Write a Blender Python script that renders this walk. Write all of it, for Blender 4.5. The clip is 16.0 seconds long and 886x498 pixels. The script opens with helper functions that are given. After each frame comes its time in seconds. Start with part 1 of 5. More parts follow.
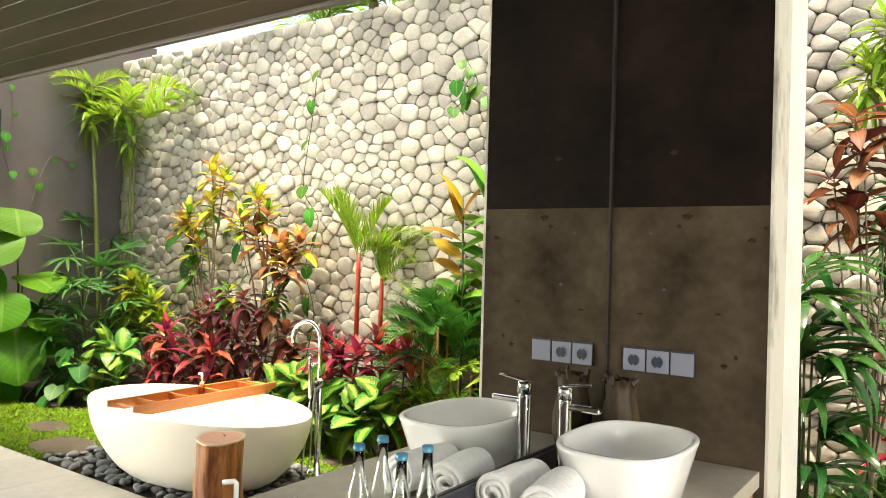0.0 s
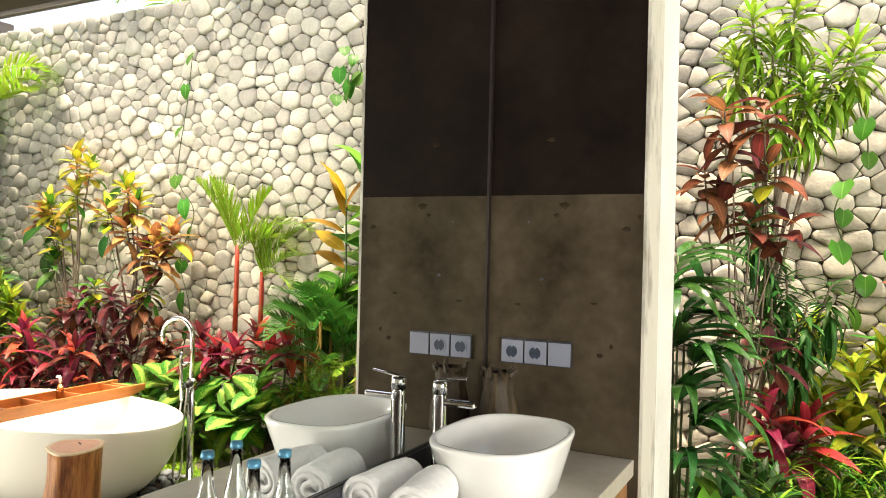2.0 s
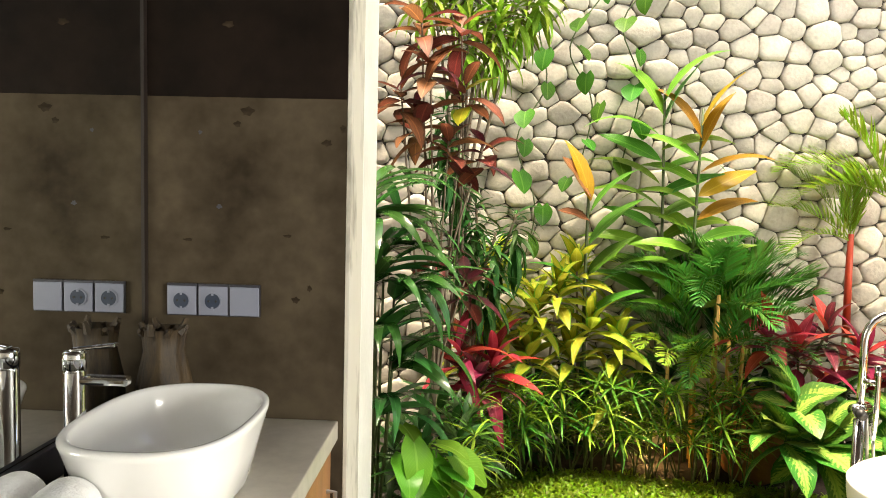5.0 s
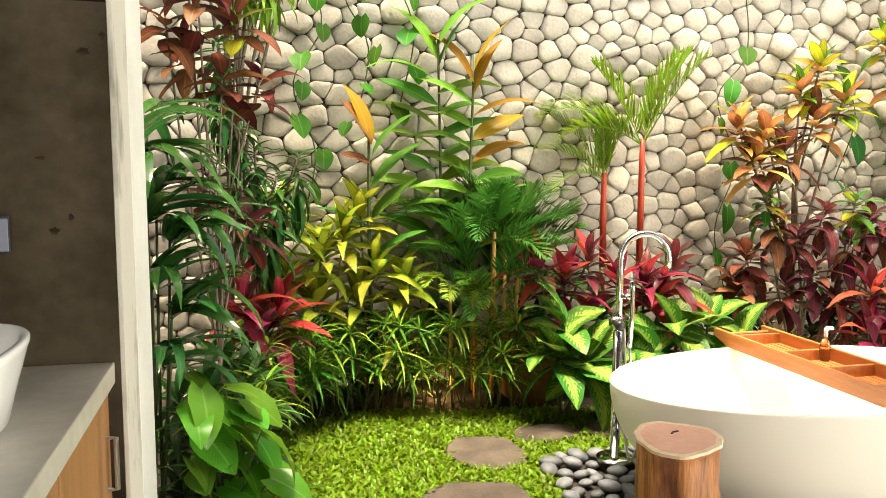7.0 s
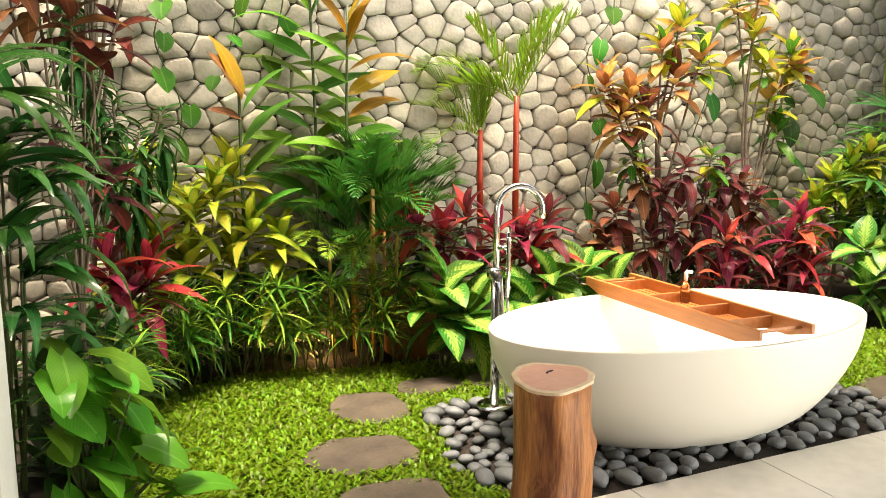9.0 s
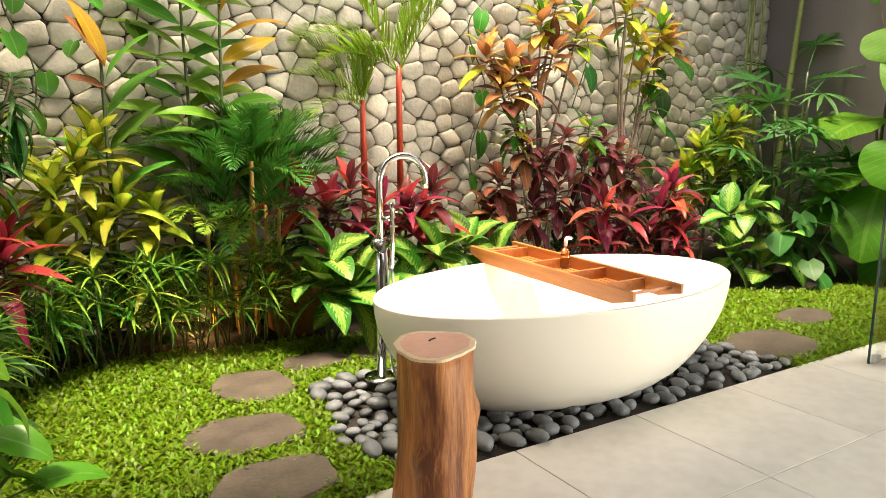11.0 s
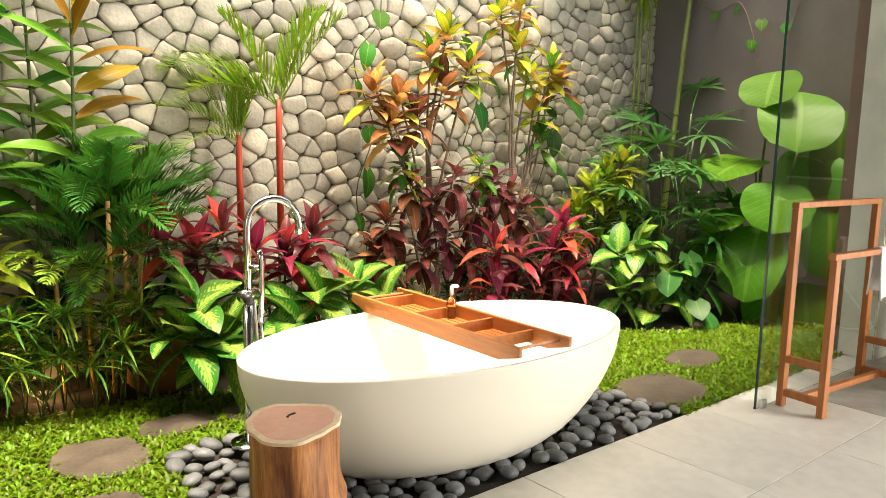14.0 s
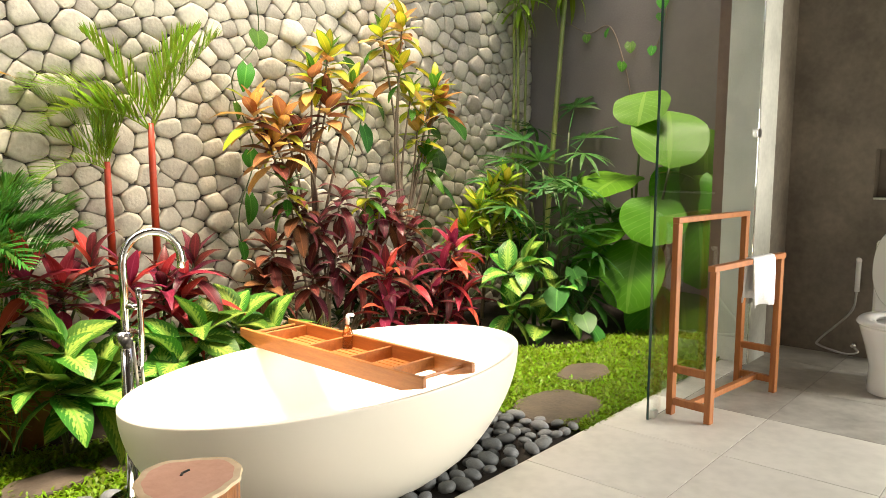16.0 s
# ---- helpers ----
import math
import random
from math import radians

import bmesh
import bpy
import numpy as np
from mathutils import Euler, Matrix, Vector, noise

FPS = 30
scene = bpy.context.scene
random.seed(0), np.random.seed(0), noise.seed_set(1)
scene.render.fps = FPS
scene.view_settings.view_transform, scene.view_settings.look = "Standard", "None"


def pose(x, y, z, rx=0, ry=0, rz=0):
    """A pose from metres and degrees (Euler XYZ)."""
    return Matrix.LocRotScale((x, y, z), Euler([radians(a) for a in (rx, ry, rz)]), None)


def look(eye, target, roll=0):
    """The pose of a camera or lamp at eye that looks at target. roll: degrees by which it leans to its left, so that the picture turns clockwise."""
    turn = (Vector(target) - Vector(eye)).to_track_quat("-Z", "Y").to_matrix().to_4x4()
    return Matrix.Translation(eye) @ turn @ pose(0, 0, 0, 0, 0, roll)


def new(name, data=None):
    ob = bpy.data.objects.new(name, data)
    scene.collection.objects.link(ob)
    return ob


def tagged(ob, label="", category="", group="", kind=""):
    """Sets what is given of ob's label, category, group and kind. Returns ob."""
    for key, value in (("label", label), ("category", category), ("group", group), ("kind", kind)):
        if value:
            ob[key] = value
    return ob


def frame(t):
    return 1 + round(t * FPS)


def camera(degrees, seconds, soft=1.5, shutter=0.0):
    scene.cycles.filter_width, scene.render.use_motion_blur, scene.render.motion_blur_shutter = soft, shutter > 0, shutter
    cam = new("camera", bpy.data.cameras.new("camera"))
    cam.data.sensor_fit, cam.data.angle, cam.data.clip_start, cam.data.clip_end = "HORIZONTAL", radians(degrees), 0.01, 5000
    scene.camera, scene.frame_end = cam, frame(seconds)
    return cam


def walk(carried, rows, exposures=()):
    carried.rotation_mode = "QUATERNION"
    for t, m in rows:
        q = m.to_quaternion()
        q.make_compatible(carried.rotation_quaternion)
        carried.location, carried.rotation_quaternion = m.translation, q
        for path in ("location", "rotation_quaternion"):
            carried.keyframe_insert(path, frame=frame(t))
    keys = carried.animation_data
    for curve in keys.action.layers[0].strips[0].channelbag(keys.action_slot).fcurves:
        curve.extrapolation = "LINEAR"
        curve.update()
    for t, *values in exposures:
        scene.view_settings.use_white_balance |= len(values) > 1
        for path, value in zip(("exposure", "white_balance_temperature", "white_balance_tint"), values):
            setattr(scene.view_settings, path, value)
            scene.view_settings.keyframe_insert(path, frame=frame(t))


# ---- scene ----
cam = camera(61.34, 16.0, 0.5)
# seconds, x, y, z, yaw, pitch, roll
ROWS = [
    (0.0, 1.0034, -2.4321, 1.4543, 35.102, 0.316, -1.516),
    (0.5, 1.0070, -2.4060, 1.4507, 34.355, 0.576, -1.345),
    (1.0, 1.0242, -2.3898, 1.4584, 33.210, 0.250, -1.190),
    (1.5, 1.0163, -2.3613, 1.4501, 30.556, 0.105, -1.394),
    (2.0, 0.9941, -2.3035, 1.4401, 26.887, 0.087, -1.340),
    (2.5, 0.9457, -2.2308, 1.4415, 22.541, 0.241, -1.329),
    (3.0, 0.9005, -2.1440, 1.4329, 18.570, -0.155, -1.067),
    (3.5, 0.8844, -2.0662, 1.4231, 15.738, -1.363, -1.269),
    (4.0, 0.8845, -1.9712, 1.4089, 12.633, -2.750, -1.729),
    (4.5, 0.8717, -1.9083, 1.4019, 8.723, -3.805, -1.956),
    (5.0, 0.8267, -1.8611, 1.3976, 2.358, -4.180, -1.396),
    (7.5, 0.8000, -1.8321, 1.2480, -17.257, -7.038, -0.197),
    (8.0, 0.8043, -1.8300, 1.2411, -19.587, -7.840, 0.040),
    (8.5, 0.8037, -1.8298, 1.2305, -21.713, -8.415, -0.037),
    (9.0, 0.8156, -1.8275, 1.2205, -23.871, -8.827, -0.136),
    (9.5, 0.8310, -1.8266, 1.2129, -25.811, -9.298, -0.342),
    (10.0, 0.8466, -1.8249, 1.1965, -27.891, -9.742, -0.390),
    (12.5, 0.9193, -1.7698, 1.2045, -37.031, -10.933, -0.125),
    (13.0, 0.9853, -1.7305, 1.2202, -37.699, -10.053, -0.402),
    (13.5, 1.0351, -1.7066, 1.2256, -38.450, -9.025, -0.823),
    (14.0, 1.0703, -1.6842, 1.2368, -39.616, -8.320, -1.146),
    (14.5, 1.0842, -1.6644, 1.2394, -41.218, -7.801, -1.058),
    (15.0, 1.0870, -1.6321, 1.2432, -43.518, -7.360, -0.695),
    (15.5, 1.0849, -1.6005, 1.2511, -46.292, -7.064, -0.178),
    (16.0, 1.0858, -1.5808, 1.2584, -48.953, -6.852, -0.209),
]
walk(cam, [(t, pose(x, y, z, 90 + pitch, roll, yaw)) for t, x, y, z, yaw, pitch, roll in ROWS], [(0.0, 1.92, 8000, 11), (4.5, 1.90, 8000, 11), (8.0, 1.68, 8100, 11), (16.0, 1.58, 8100, 11)])
# ---------------------------------------------------------------- light
world = bpy.data.worlds.new("sky_world")
scene.world = world
world.use_nodes = True
wn = world.node_tree
sky = wn.nodes.new("ShaderNodeTexSky")
sky.sky_type = 'NISHITA'
sky.sun_disc = False
sky.sun_elevation, sky.sun_rotation = radians(85), radians(198)
sky.air_density, sky.dust_density = 1.0, 5.0
wn.links.new(sky.outputs[0], wn.nodes["Background"].inputs[0])
wn.nodes["Background"].inputs[1].default_value = 0.15
sun_data = bpy.data.lights.new("sun", 'SUN')
sun_data.energy, sun_data.angle, sun_data.color = 3.5, radians(18), (1.0, 0.96, 0.88)
new("sun", sun_data).matrix_world = look((3.0, 0.25, 9.0), (3.25, 1.0, 0.0))


# ---------------------------------------------------------------- materials
def material(name, base, dark=None, rough=0.6, metal=0.0, scale=6.0, fine=60.0, bump=0.15, vary=0.0, spec=0.5, stretch=(1, 1, 1), sss=0.0, mix_lo=0.35, mix_hi=0.7, coat=0.0, fine_amount=0.5, rough_vary=0.15):
    """Two scales of noise between two colours, with fine relief and uneven gloss."""
    m = bpy.data.materials.new(name)
    m.use_nodes = True
    nt = m.node_tree
    b = nt.nodes["Principled BSDF"]
    dark = dark or tuple(c * 0.72 for c in base)
    tc = nt.nodes.new("ShaderNodeTexCoord")
    mp = nt.nodes.new("ShaderNodeMapping")
    mp.inputs["Scale"].default_value = stretch
    nt.links.new(tc.outputs["Object"], mp.inputs[0])
    n1 = nt.nodes.new("ShaderNodeTexNoise")
    n1.inputs["Scale"].default_value, n1.inputs["Detail"].default_value = scale, 5
    n2 = nt.nodes.new("ShaderNodeTexNoise")
    n2.inputs["Scale"].default_value, n2.inputs["Detail"].default_value = fine, 4
    nt.links.new(mp.outputs[0], n1.inputs["Vector"])
    nt.links.new(mp.outputs[0], n2.inputs["Vector"])
    add = nt.nodes.new("ShaderNodeMix")
    add.data_type = 'FLOAT'
    add.inputs[0].default_value = fine_amount * 0.6
    nt.links.new(n1.outputs[0], add.inputs[2])
    nt.links.new(n2.outputs[0], add.inputs[3])
    ramp = nt.nodes.new("ShaderNodeValToRGB")
    ramp.color_ramp.elements[0].position, ramp.color_ramp.elements[1].position = mix_lo, mix_hi
    ramp.color_ramp.elements[0].color = (*dark, 1)
    ramp.color_ramp.elements[1].color = (*base, 1)
    nt.links.new(add.outputs[0], ramp.inputs[0])
    colour = ramp.outputs[0]
    if vary:
        oi = nt.nodes.new("ShaderNodeObjectInfo")
        geo = nt.nodes.new("ShaderNodeNewGeometry")
        sm = nt.nodes.new("ShaderNodeMath")
        sm.operation = 'ADD'
        nt.links.new(oi.outputs["Random"], sm.inputs[0])
        nt.links.new(geo.outputs["Random Per Island"], sm.inputs[1])
        fr = nt.nodes.new("ShaderNodeMath")
        fr.operation = 'FRACT'
        nt.links.new(sm.outputs[0], fr.inputs[0])
        mr = nt.nodes.new("ShaderNodeMapRange")
        mr.inputs[3].default_value, mr.inputs[4].default_value = 1 - vary, 1 + vary
        nt.links.new(fr.outputs[0], mr.inputs[0])
        hs = nt.nodes.new("ShaderNodeHueSaturation")
        nt.links.new(mr.outputs[0], hs.inputs["Value"])
        hm = nt.nodes.new("ShaderNodeMapRange")
        hm.inputs[3].default_value, hm.inputs[4].default_value = 0.5 - vary * 0.04, 0.5 + vary * 0.04
        nt.links.new(fr.outputs[0], hm.inputs[0])
        nt.links.new(hm.outputs[0], hs.inputs["Hue"])
        nt.links.new(colour, hs.inputs["Color"])
        colour = hs.outputs[0]
    nt.links.new(colour, b.inputs["Base Color"])
    rr = nt.nodes.new("ShaderNodeMapRange")
    rr.inputs[3].default_value, rr.inputs[4].default_value = max(0.02, rough - rough_vary * rough), min(1, rough + rough_vary * rough)
    nt.links.new(n1.outputs[0], rr.inputs[0])
    nt.links.new(rr.outputs[0], b.inputs["Roughness"])
    b.inputs["Metallic"].default_value = metal
    b.inputs["Specular IOR Level"].default_value = spec
    b.inputs["Coat Weight"].default_value = coat
    if sss:
        b.inputs["Subsurface Weight"].default_value = sss
        b.inputs["Subsurface Radius"].default_value = (0.01, 0.006, 0.004)
    if bump:
        bn = nt.nodes.new("ShaderNodeBump")
        bn.inputs["Strength"].default_value, bn.inputs["Distance"].default_value = bump, 0.01
        nt.links.new(add.outputs[0], bn.inputs["Height"])
        nt.links.new(bn.outputs[0], b.inputs["Normal"])
    return m


def leaf_material(name, base, rib, edge=None, rough=0.35, speckle=None, through_light=0.32, vary=0.28, ribs=14.0, rib_amount=0.6):
    """Leaf: u across (-1..1), v along; midrib and side veins in a second colour, translucent. speckle: a mottled centre."""
    m = bpy.data.materials.new(name)
    m.use_nodes = True
    nt = m.node_tree
    b = nt.nodes["Principled BSDF"]
    uv = nt.nodes.new("ShaderNodeUVMap")
    sep = nt.nodes.new("ShaderNodeSeparateXYZ")
    nt.links.new(uv.outputs[0], sep.inputs[0])

    def math_node(op, a, c, clamp=False):
        n = nt.nodes.new("ShaderNodeMath")
        n.operation, n.use_clamp = op, clamp
        for k, s in enumerate((a, c)):
            if s is None:
                continue
            if isinstance(s, (int, float)):
                n.inputs[k].default_value = s
            else:
                nt.links.new(s, n.inputs[k])
        return n.outputs[0]

    def mixed(f, a, c):
        n = nt.nodes.new("ShaderNodeMix")
        n.data_type = 'RGBA'
        nt.links.new(f, n.inputs[0])
        for k, s in ((6, a), (7, c)):
            if isinstance(s, tuple):
                n.inputs[k].default_value = (*s, 1)
            else:
                nt.links.new(s, n.inputs[k])
        return n.outputs[2]

    across = math_node('ABSOLUTE', math_node('SUBTRACT', math_node('MULTIPLY', sep.outputs[0], 2.0), 1.0), None)
    tc = nt.nodes.new("ShaderNodeTexCoord")
    nz = nt.nodes.new("ShaderNodeTexNoise")
    nz.inputs["Scale"].default_value, nz.inputs["Detail"].default_value = 18, 4
    nt.links.new(tc.outputs["Object"], nz.inputs[0])
    colour = mixed(math_node('MULTIPLY', nz.outputs[0], 0.5), base, tuple(c * 0.5 for c in base))
    slant = math_node('FRACT', math_node('MULTIPLY', math_node('SUBTRACT', sep.outputs[1], math_node('MULTIPLY', across, 0.35)), ribs), None)
    vein = math_node('LESS_THAN', math_node('ABSOLUTE', math_node('SUBTRACT', slant, 0.5), None), 0.07)
    mid = math_node('LESS_THAN', across, 0.07)
    if edge:
        e = math_node('GREATER_THAN', math_node('ADD', across, math_node('MULTIPLY', nz.outputs[0], 0.5)), 1.0)
        colour = mixed(e, colour, edge)
    if speckle:
        n3 = nt.nodes.new("ShaderNodeTexNoise")
        n3.inputs["Scale"].default_value, n3.inputs["Detail"].default_value = 55, 3
        nt.links.new(tc.outputs["Object"], n3.inputs[0])
        band = math_node('SUBTRACT', 1.02, across)
        wave = math_node('ABSOLUTE', math_node('SUBTRACT', slant, 0.5), None)
        s = math_node('ADD', math_node('MULTIPLY', band, 0.9), math_node('MULTIPLY', n3.outputs[0], 1.1))
        s = math_node('SUBTRACT', s, math_node('MULTIPLY', wave, 0.7))
        s = math_node('MULTIPLY', math_node('SUBTRACT', s, 0.80), 3.5, True)
        colour = mixed(s, colour, speckle)
    veins = math_node('MULTIPLY', math_node('MAXIMUM', mid, math_node('MULTIPLY', vein, 0.5)), rib_amount)
    colour = mixed(veins, colour, rib)
    oi = nt.nodes.new("ShaderNodeObjectInfo")
    geo = nt.nodes.new("ShaderNodeNewGeometry")
    fr = math_node('FRACT', math_node('ADD', oi.outputs["Random"], geo.outputs["Random Per Island"]), None)
    hs = nt.nodes.new("ShaderNodeHueSaturation")
    nt.links.new(math_node('ADD', math_node('MULTIPLY', fr, 2 * vary), 1 - vary), hs.inputs["Value"])
    nt.links.new(math_node('ADD', math_node('MULTIPLY', fr, 0.05), 0.475), hs.inputs["Hue"])
    nt.links.new(colour, hs.inputs["Color"])
    nt.links.new(hs.outputs[0], b.inputs["Base Color"])
    b.inputs["Roughness"].default_value = rough
    b.inputs["Specular IOR Level"].default_value = 0.5 if rough < 0.2 else 0.2
    bn = nt.nodes.new("ShaderNodeBump")
    bn.inputs["Strength"].default_value, bn.inputs["Distance"].default_value = 0.35, 0.004
    nt.links.new(math_node('ADD', veins, nz.outputs[0]), bn.inputs["Height"])
    nt.links.new(bn.outputs[0], b.inputs["Normal"])
    tr = nt.nodes.new("ShaderNodeBsdfTranslucent")
    nt.links.new(hs.outputs[0], tr.inputs[0])
    ms = nt.nodes.new("ShaderNodeMixShader")
    ms.inputs[0].default_value = through_light
    nt.links.new(b.outputs[0], ms.inputs[1])
    nt.links.new(tr.outputs[0], ms.inputs[2])
    nt.links.new(ms.outputs[0], nt.nodes["Material Output"].inputs[0])
    return m


def glass_material(name, tint=(1, 1, 1), rough=0.0):
    m = bpy.data.materials.new(name)
    m.use_nodes = True
    b = m.node_tree.nodes["Principled BSDF"]
    b.inputs["Base Color"].default_value = (*tint, 1)
    b.inputs["Transmission Weight"].default_value = 1.0
    b.inputs["Roughness"].default_value = rough
    b.inputs["IOR"].default_value = 1.45
    return m


CONCRETE = material("concrete_wall", (0.088, 0.069, 0.047), (0.028, 0.020, 0.013), 0.75, scale=3.2, fine=22, bump=0.3, mix_lo=0.34, mix_hi=0.62, spec=0.04, fine_amount=0.4)
CONCRETE_UPPER = material("concrete_wall_upper_part", (0.019, 0.012, 0.009), (0.006, 0.004, 0.003), 0.7, scale=4.0, fine=22, bump=0.25, spec=0.06)
CONCRETE_PIT = material("concrete_pit", (0.05, 0.037, 0.025), (0.022, 0.015, 0.010), 0.9, scale=40, bump=0.5, spec=0.03)
# same wall's end: side light is put into this paler colour
CONCRETE_LIT_END = material("concrete_wall_lit_end", (0.60, 0.57, 0.50), (0.27, 0.25, 0.21), 0.75, scale=7, fine=34, bump=0.3, stretch=(1, 1, 0.45), mix_lo=0.34, mix_hi=0.5)
WHITE_PAINT = material("white_painted_trim", (0.84, 0.84, 0.80), (0.72, 0.71, 0.66), 0.55, scale=5, bump=0.08)
CONCRETE_COLUMN = material("concrete_column", (0.78, 0.78, 0.72), (0.56, 0.57, 0.52), 0.7, scale=4, fine=30, bump=0.2)
GREY_RENDER = material("grey_render", (0.195, 0.17, 0.155), (0.145, 0.125, 0.115), 0.85, scale=2.0, fine=70, bump=0.35)
BROWN_TRIM = material("brown_trim", (0.20, 0.12, 0.09), rough=0.6, scale=4)
TOILET_WALL = material("toilet_wall_concrete", (0.27, 0.23, 0.185), (0.13, 0.108, 0.085), 0.65, scale=2.4, fine=24, bump=0.2)
WHITE_WALL = material("plain_plaster", (0.62, 0.59, 0.53), (0.52, 0.49, 0.44), 0.8, scale=2)
FLOOR_TILE = material("pale_floor_tile", (0.68, 0.655, 0.60), (0.53, 0.51, 0.465), 0.36, scale=2.2, fine=18, bump=0.08, vary=0.05, mix_lo=0.33, mix_hi=0.6, rough_vary=0.35)
FLOOR_TILE_WET = material("grey_wet_floor_tile", (0.58, 0.56, 0.51), (0.26, 0.245, 0.22), 0.33, scale=3.0, fine=14, bump=0.08, vary=0.05, rough_vary=0.5)
GROUT = material("grout", (0.42, 0.40, 0.36), rough=0.9)
SOFFIT = material("dark_timber_soffit", (0.055, 0.032, 0.02), (0.02, 0.012, 0.008), 0.5, scale=3.5, fine=30, stretch=(0.25, 6, 6), bump=0.25)
FASCIA = material("dark_fascia", (0.11, 0.09, 0.075), rough=0.5, scale=5, stretch=(0.3, 4, 4))
RIVER_STONE = material("wall_river_stone", (0.56, 0.52, 0.43), (0.30, 0.272, 0.22), 0.85, scale=7, fine=60, bump=0.9, vary=0.2, mix_lo=0.25, mix_hi=0.62)
MORTAR = material("dark_mortar", (0.11, 0.10, 0.085), (0.05, 0.045, 0.04), 0.95, scale=9, bump=0.4)
PEBBLE = material("grey_pebble", (0.155, 0.170, 0.182), (0.085, 0.092, 0.10), 0.55, scale=16, fine=120, bump=0.2, vary=0.45)
SOIL = material("dark_soil", (0.032, 0.022, 0.015), (0.012, 0.008, 0.006), 0.95, scale=14, fine=90, bump=0.9)
LAWN_SOIL = material("lawn_ground", (0.045, 0.055, 0.014), (0.018, 0.02, 0.008), 0.95, scale=14, fine=120, bump=0.9)
FLAGSTONE = material("brown_flagstone", (0.10, 0.076, 0.055), (0.036, 0.027, 0.02), 0.6, scale=7, fine=60, bump=0.55, vary=0.12)
TUB_WHITE = material("matt_white_stone_resin", (0.85, 0.82, 0.735), (0.84, 0.81, 0.725), 0.36, scale=2, bump=0.02)
PORCELAIN = material("white_porcelain", (0.90, 0.90, 0.89), (0.88, 0.88, 0.87), 0.12, scale=3, bump=0.0, coat=0.4)
TEAK = material("orange_teak", (0.50, 0.185, 0.055), (0.33, 0.105, 0.03), 0.45, scale=5, fine=45, stretch=(8, 8, 0.7), bump=0.15)
TEAK_Y = material("orange_teak_tray", (0.56, 0.21, 0.06), (0.38, 0.125, 0.035), 0.42, scale=5, fine=45, stretch=(9, 0.8, 9), bump=0.15)
BARKLESS = material("stripped_log_side", (0.50, 0.20, 0.065), (0.15, 0.042, 0.014), 0.5, scale=3.2, fine=22, stretch=(7, 7, 0.8), bump=0.7, mix_lo=0.40, mix_hi=0.60)
LOG_TOP = material("sawn_log_top", (0.78, 0.46, 0.34), (0.64, 0.33, 0.23), 0.6, scale=7, fine=60, bump=0.3)
LOG_RIM = material("pale_sapwood", (0.82, 0.68, 0.48), (0.62, 0.45, 0.28), 0.6, scale=14)
COUNTER = material("polished_concrete_counter", (0.56, 0.52, 0.45), (0.36, 0.33, 0.28), 0.38, scale=4.5, fine=30, bump=0.06, rough_vary=0.4)
CABINET = material("brown_cabinet_timber", (0.42, 0.20, 0.085), (0.25, 0.11, 0.045), 0.45, scale=4, fine=40, stretch=(6, 6, 0.7))
CHROME = material("chrome", (0.74, 0.75, 0.76), (0.70, 0.71, 0.72), 0.06, metal=1.0, scale=3, bump=0.0)
STEEL = material("brushed_steel", (0.62, 0.62, 0.60), rough=0.3, metal=1.0, bump=0.02)
BLACK_PLASTIC = material("black_plastic", (0.02, 0.02, 0.02), rough=0.4, bump=0.0)
SOCKET_GREY = material("grey_socket_plastic", (0.21, 0.225, 0.29), (0.19, 0.205, 0.27), 0.35, scale=3, bump=0.0)
SOCKET_DARK = material("dark_socket_edge", (0.035, 0.035, 0.05), rough=0.4, bump=0.0)
SOCKET_BLUE = material("socket_face", (0.03, 0.045, 0.08), rough=0.35, bump=0.0)
TOWEL = material("white_terry_towel", (0.90, 0.90, 0.90), (0.80, 0.80, 0.81), 0.95, scale=60, fine=260, bump=0.6)
GLASS = glass_material("clear_glass", (0.96, 1.0, 0.98))
GLASS_EDGE = material("green_glass_edge", (0.02, 0.06, 0.05), rough=0.15, bump=0.0)
BOTTLE_GLASS = glass_material("bottle_glass", (0.97, 1.0, 0.99))
CAP_BLUE = material("blue_bottle_cap", (0.09, 0.33, 0.52), rough=0.35, metal=0.3, bump=0.0)
TAG_PAPER = material("kraft_paper_band", (0.42, 0.31, 0.18), rough=0.8, scale=20)
RATTAN = material("woven_rattan", (0.36, 0.26, 0.14), (0.18, 0.12, 0.06), 0.7, scale=40, bump=0.6)
VASE_MAT = material("brown_dried_fibre", (0.075, 0.045, 0.016), (0.012, 0.007, 0.004), 0.6, scale=6, fine=40, stretch=(9, 9, 0.8), bump=0.5)
SILVER = material("mirror_silver", (0.90, 0.92, 0.91), (0.90, 0.92, 0.91), 0.0, metal=1.0, bump=0.0, rough_vary=0.0)
MIRROR_EDGE = material("dark_mirror_edge", (0.02, 0.014, 0.012), rough=0.4, bump=0.0)
TERRACOTTA = material("terracotta_pot", (0.42, 0.19, 0.08), (0.26, 0.11, 0.045), 0.75, scale=8, bump=0.3)


# ---------------------------------------------------------------- building blocks
def part(name, bm, mat, parent=None, label="", smooth=False):
    """One mesh object out of a bmesh, under a thing or a part."""
    me = bpy.data.meshes.new(name)
    bm.to_mesh(me)
    bm.free()
    me.materials.append(mat)
    if smooth:
        me.shade_smooth()
    ob = new(name, me)
    if parent:
        ob.parent = parent
    if label:
        tagged(ob, label)
    return ob


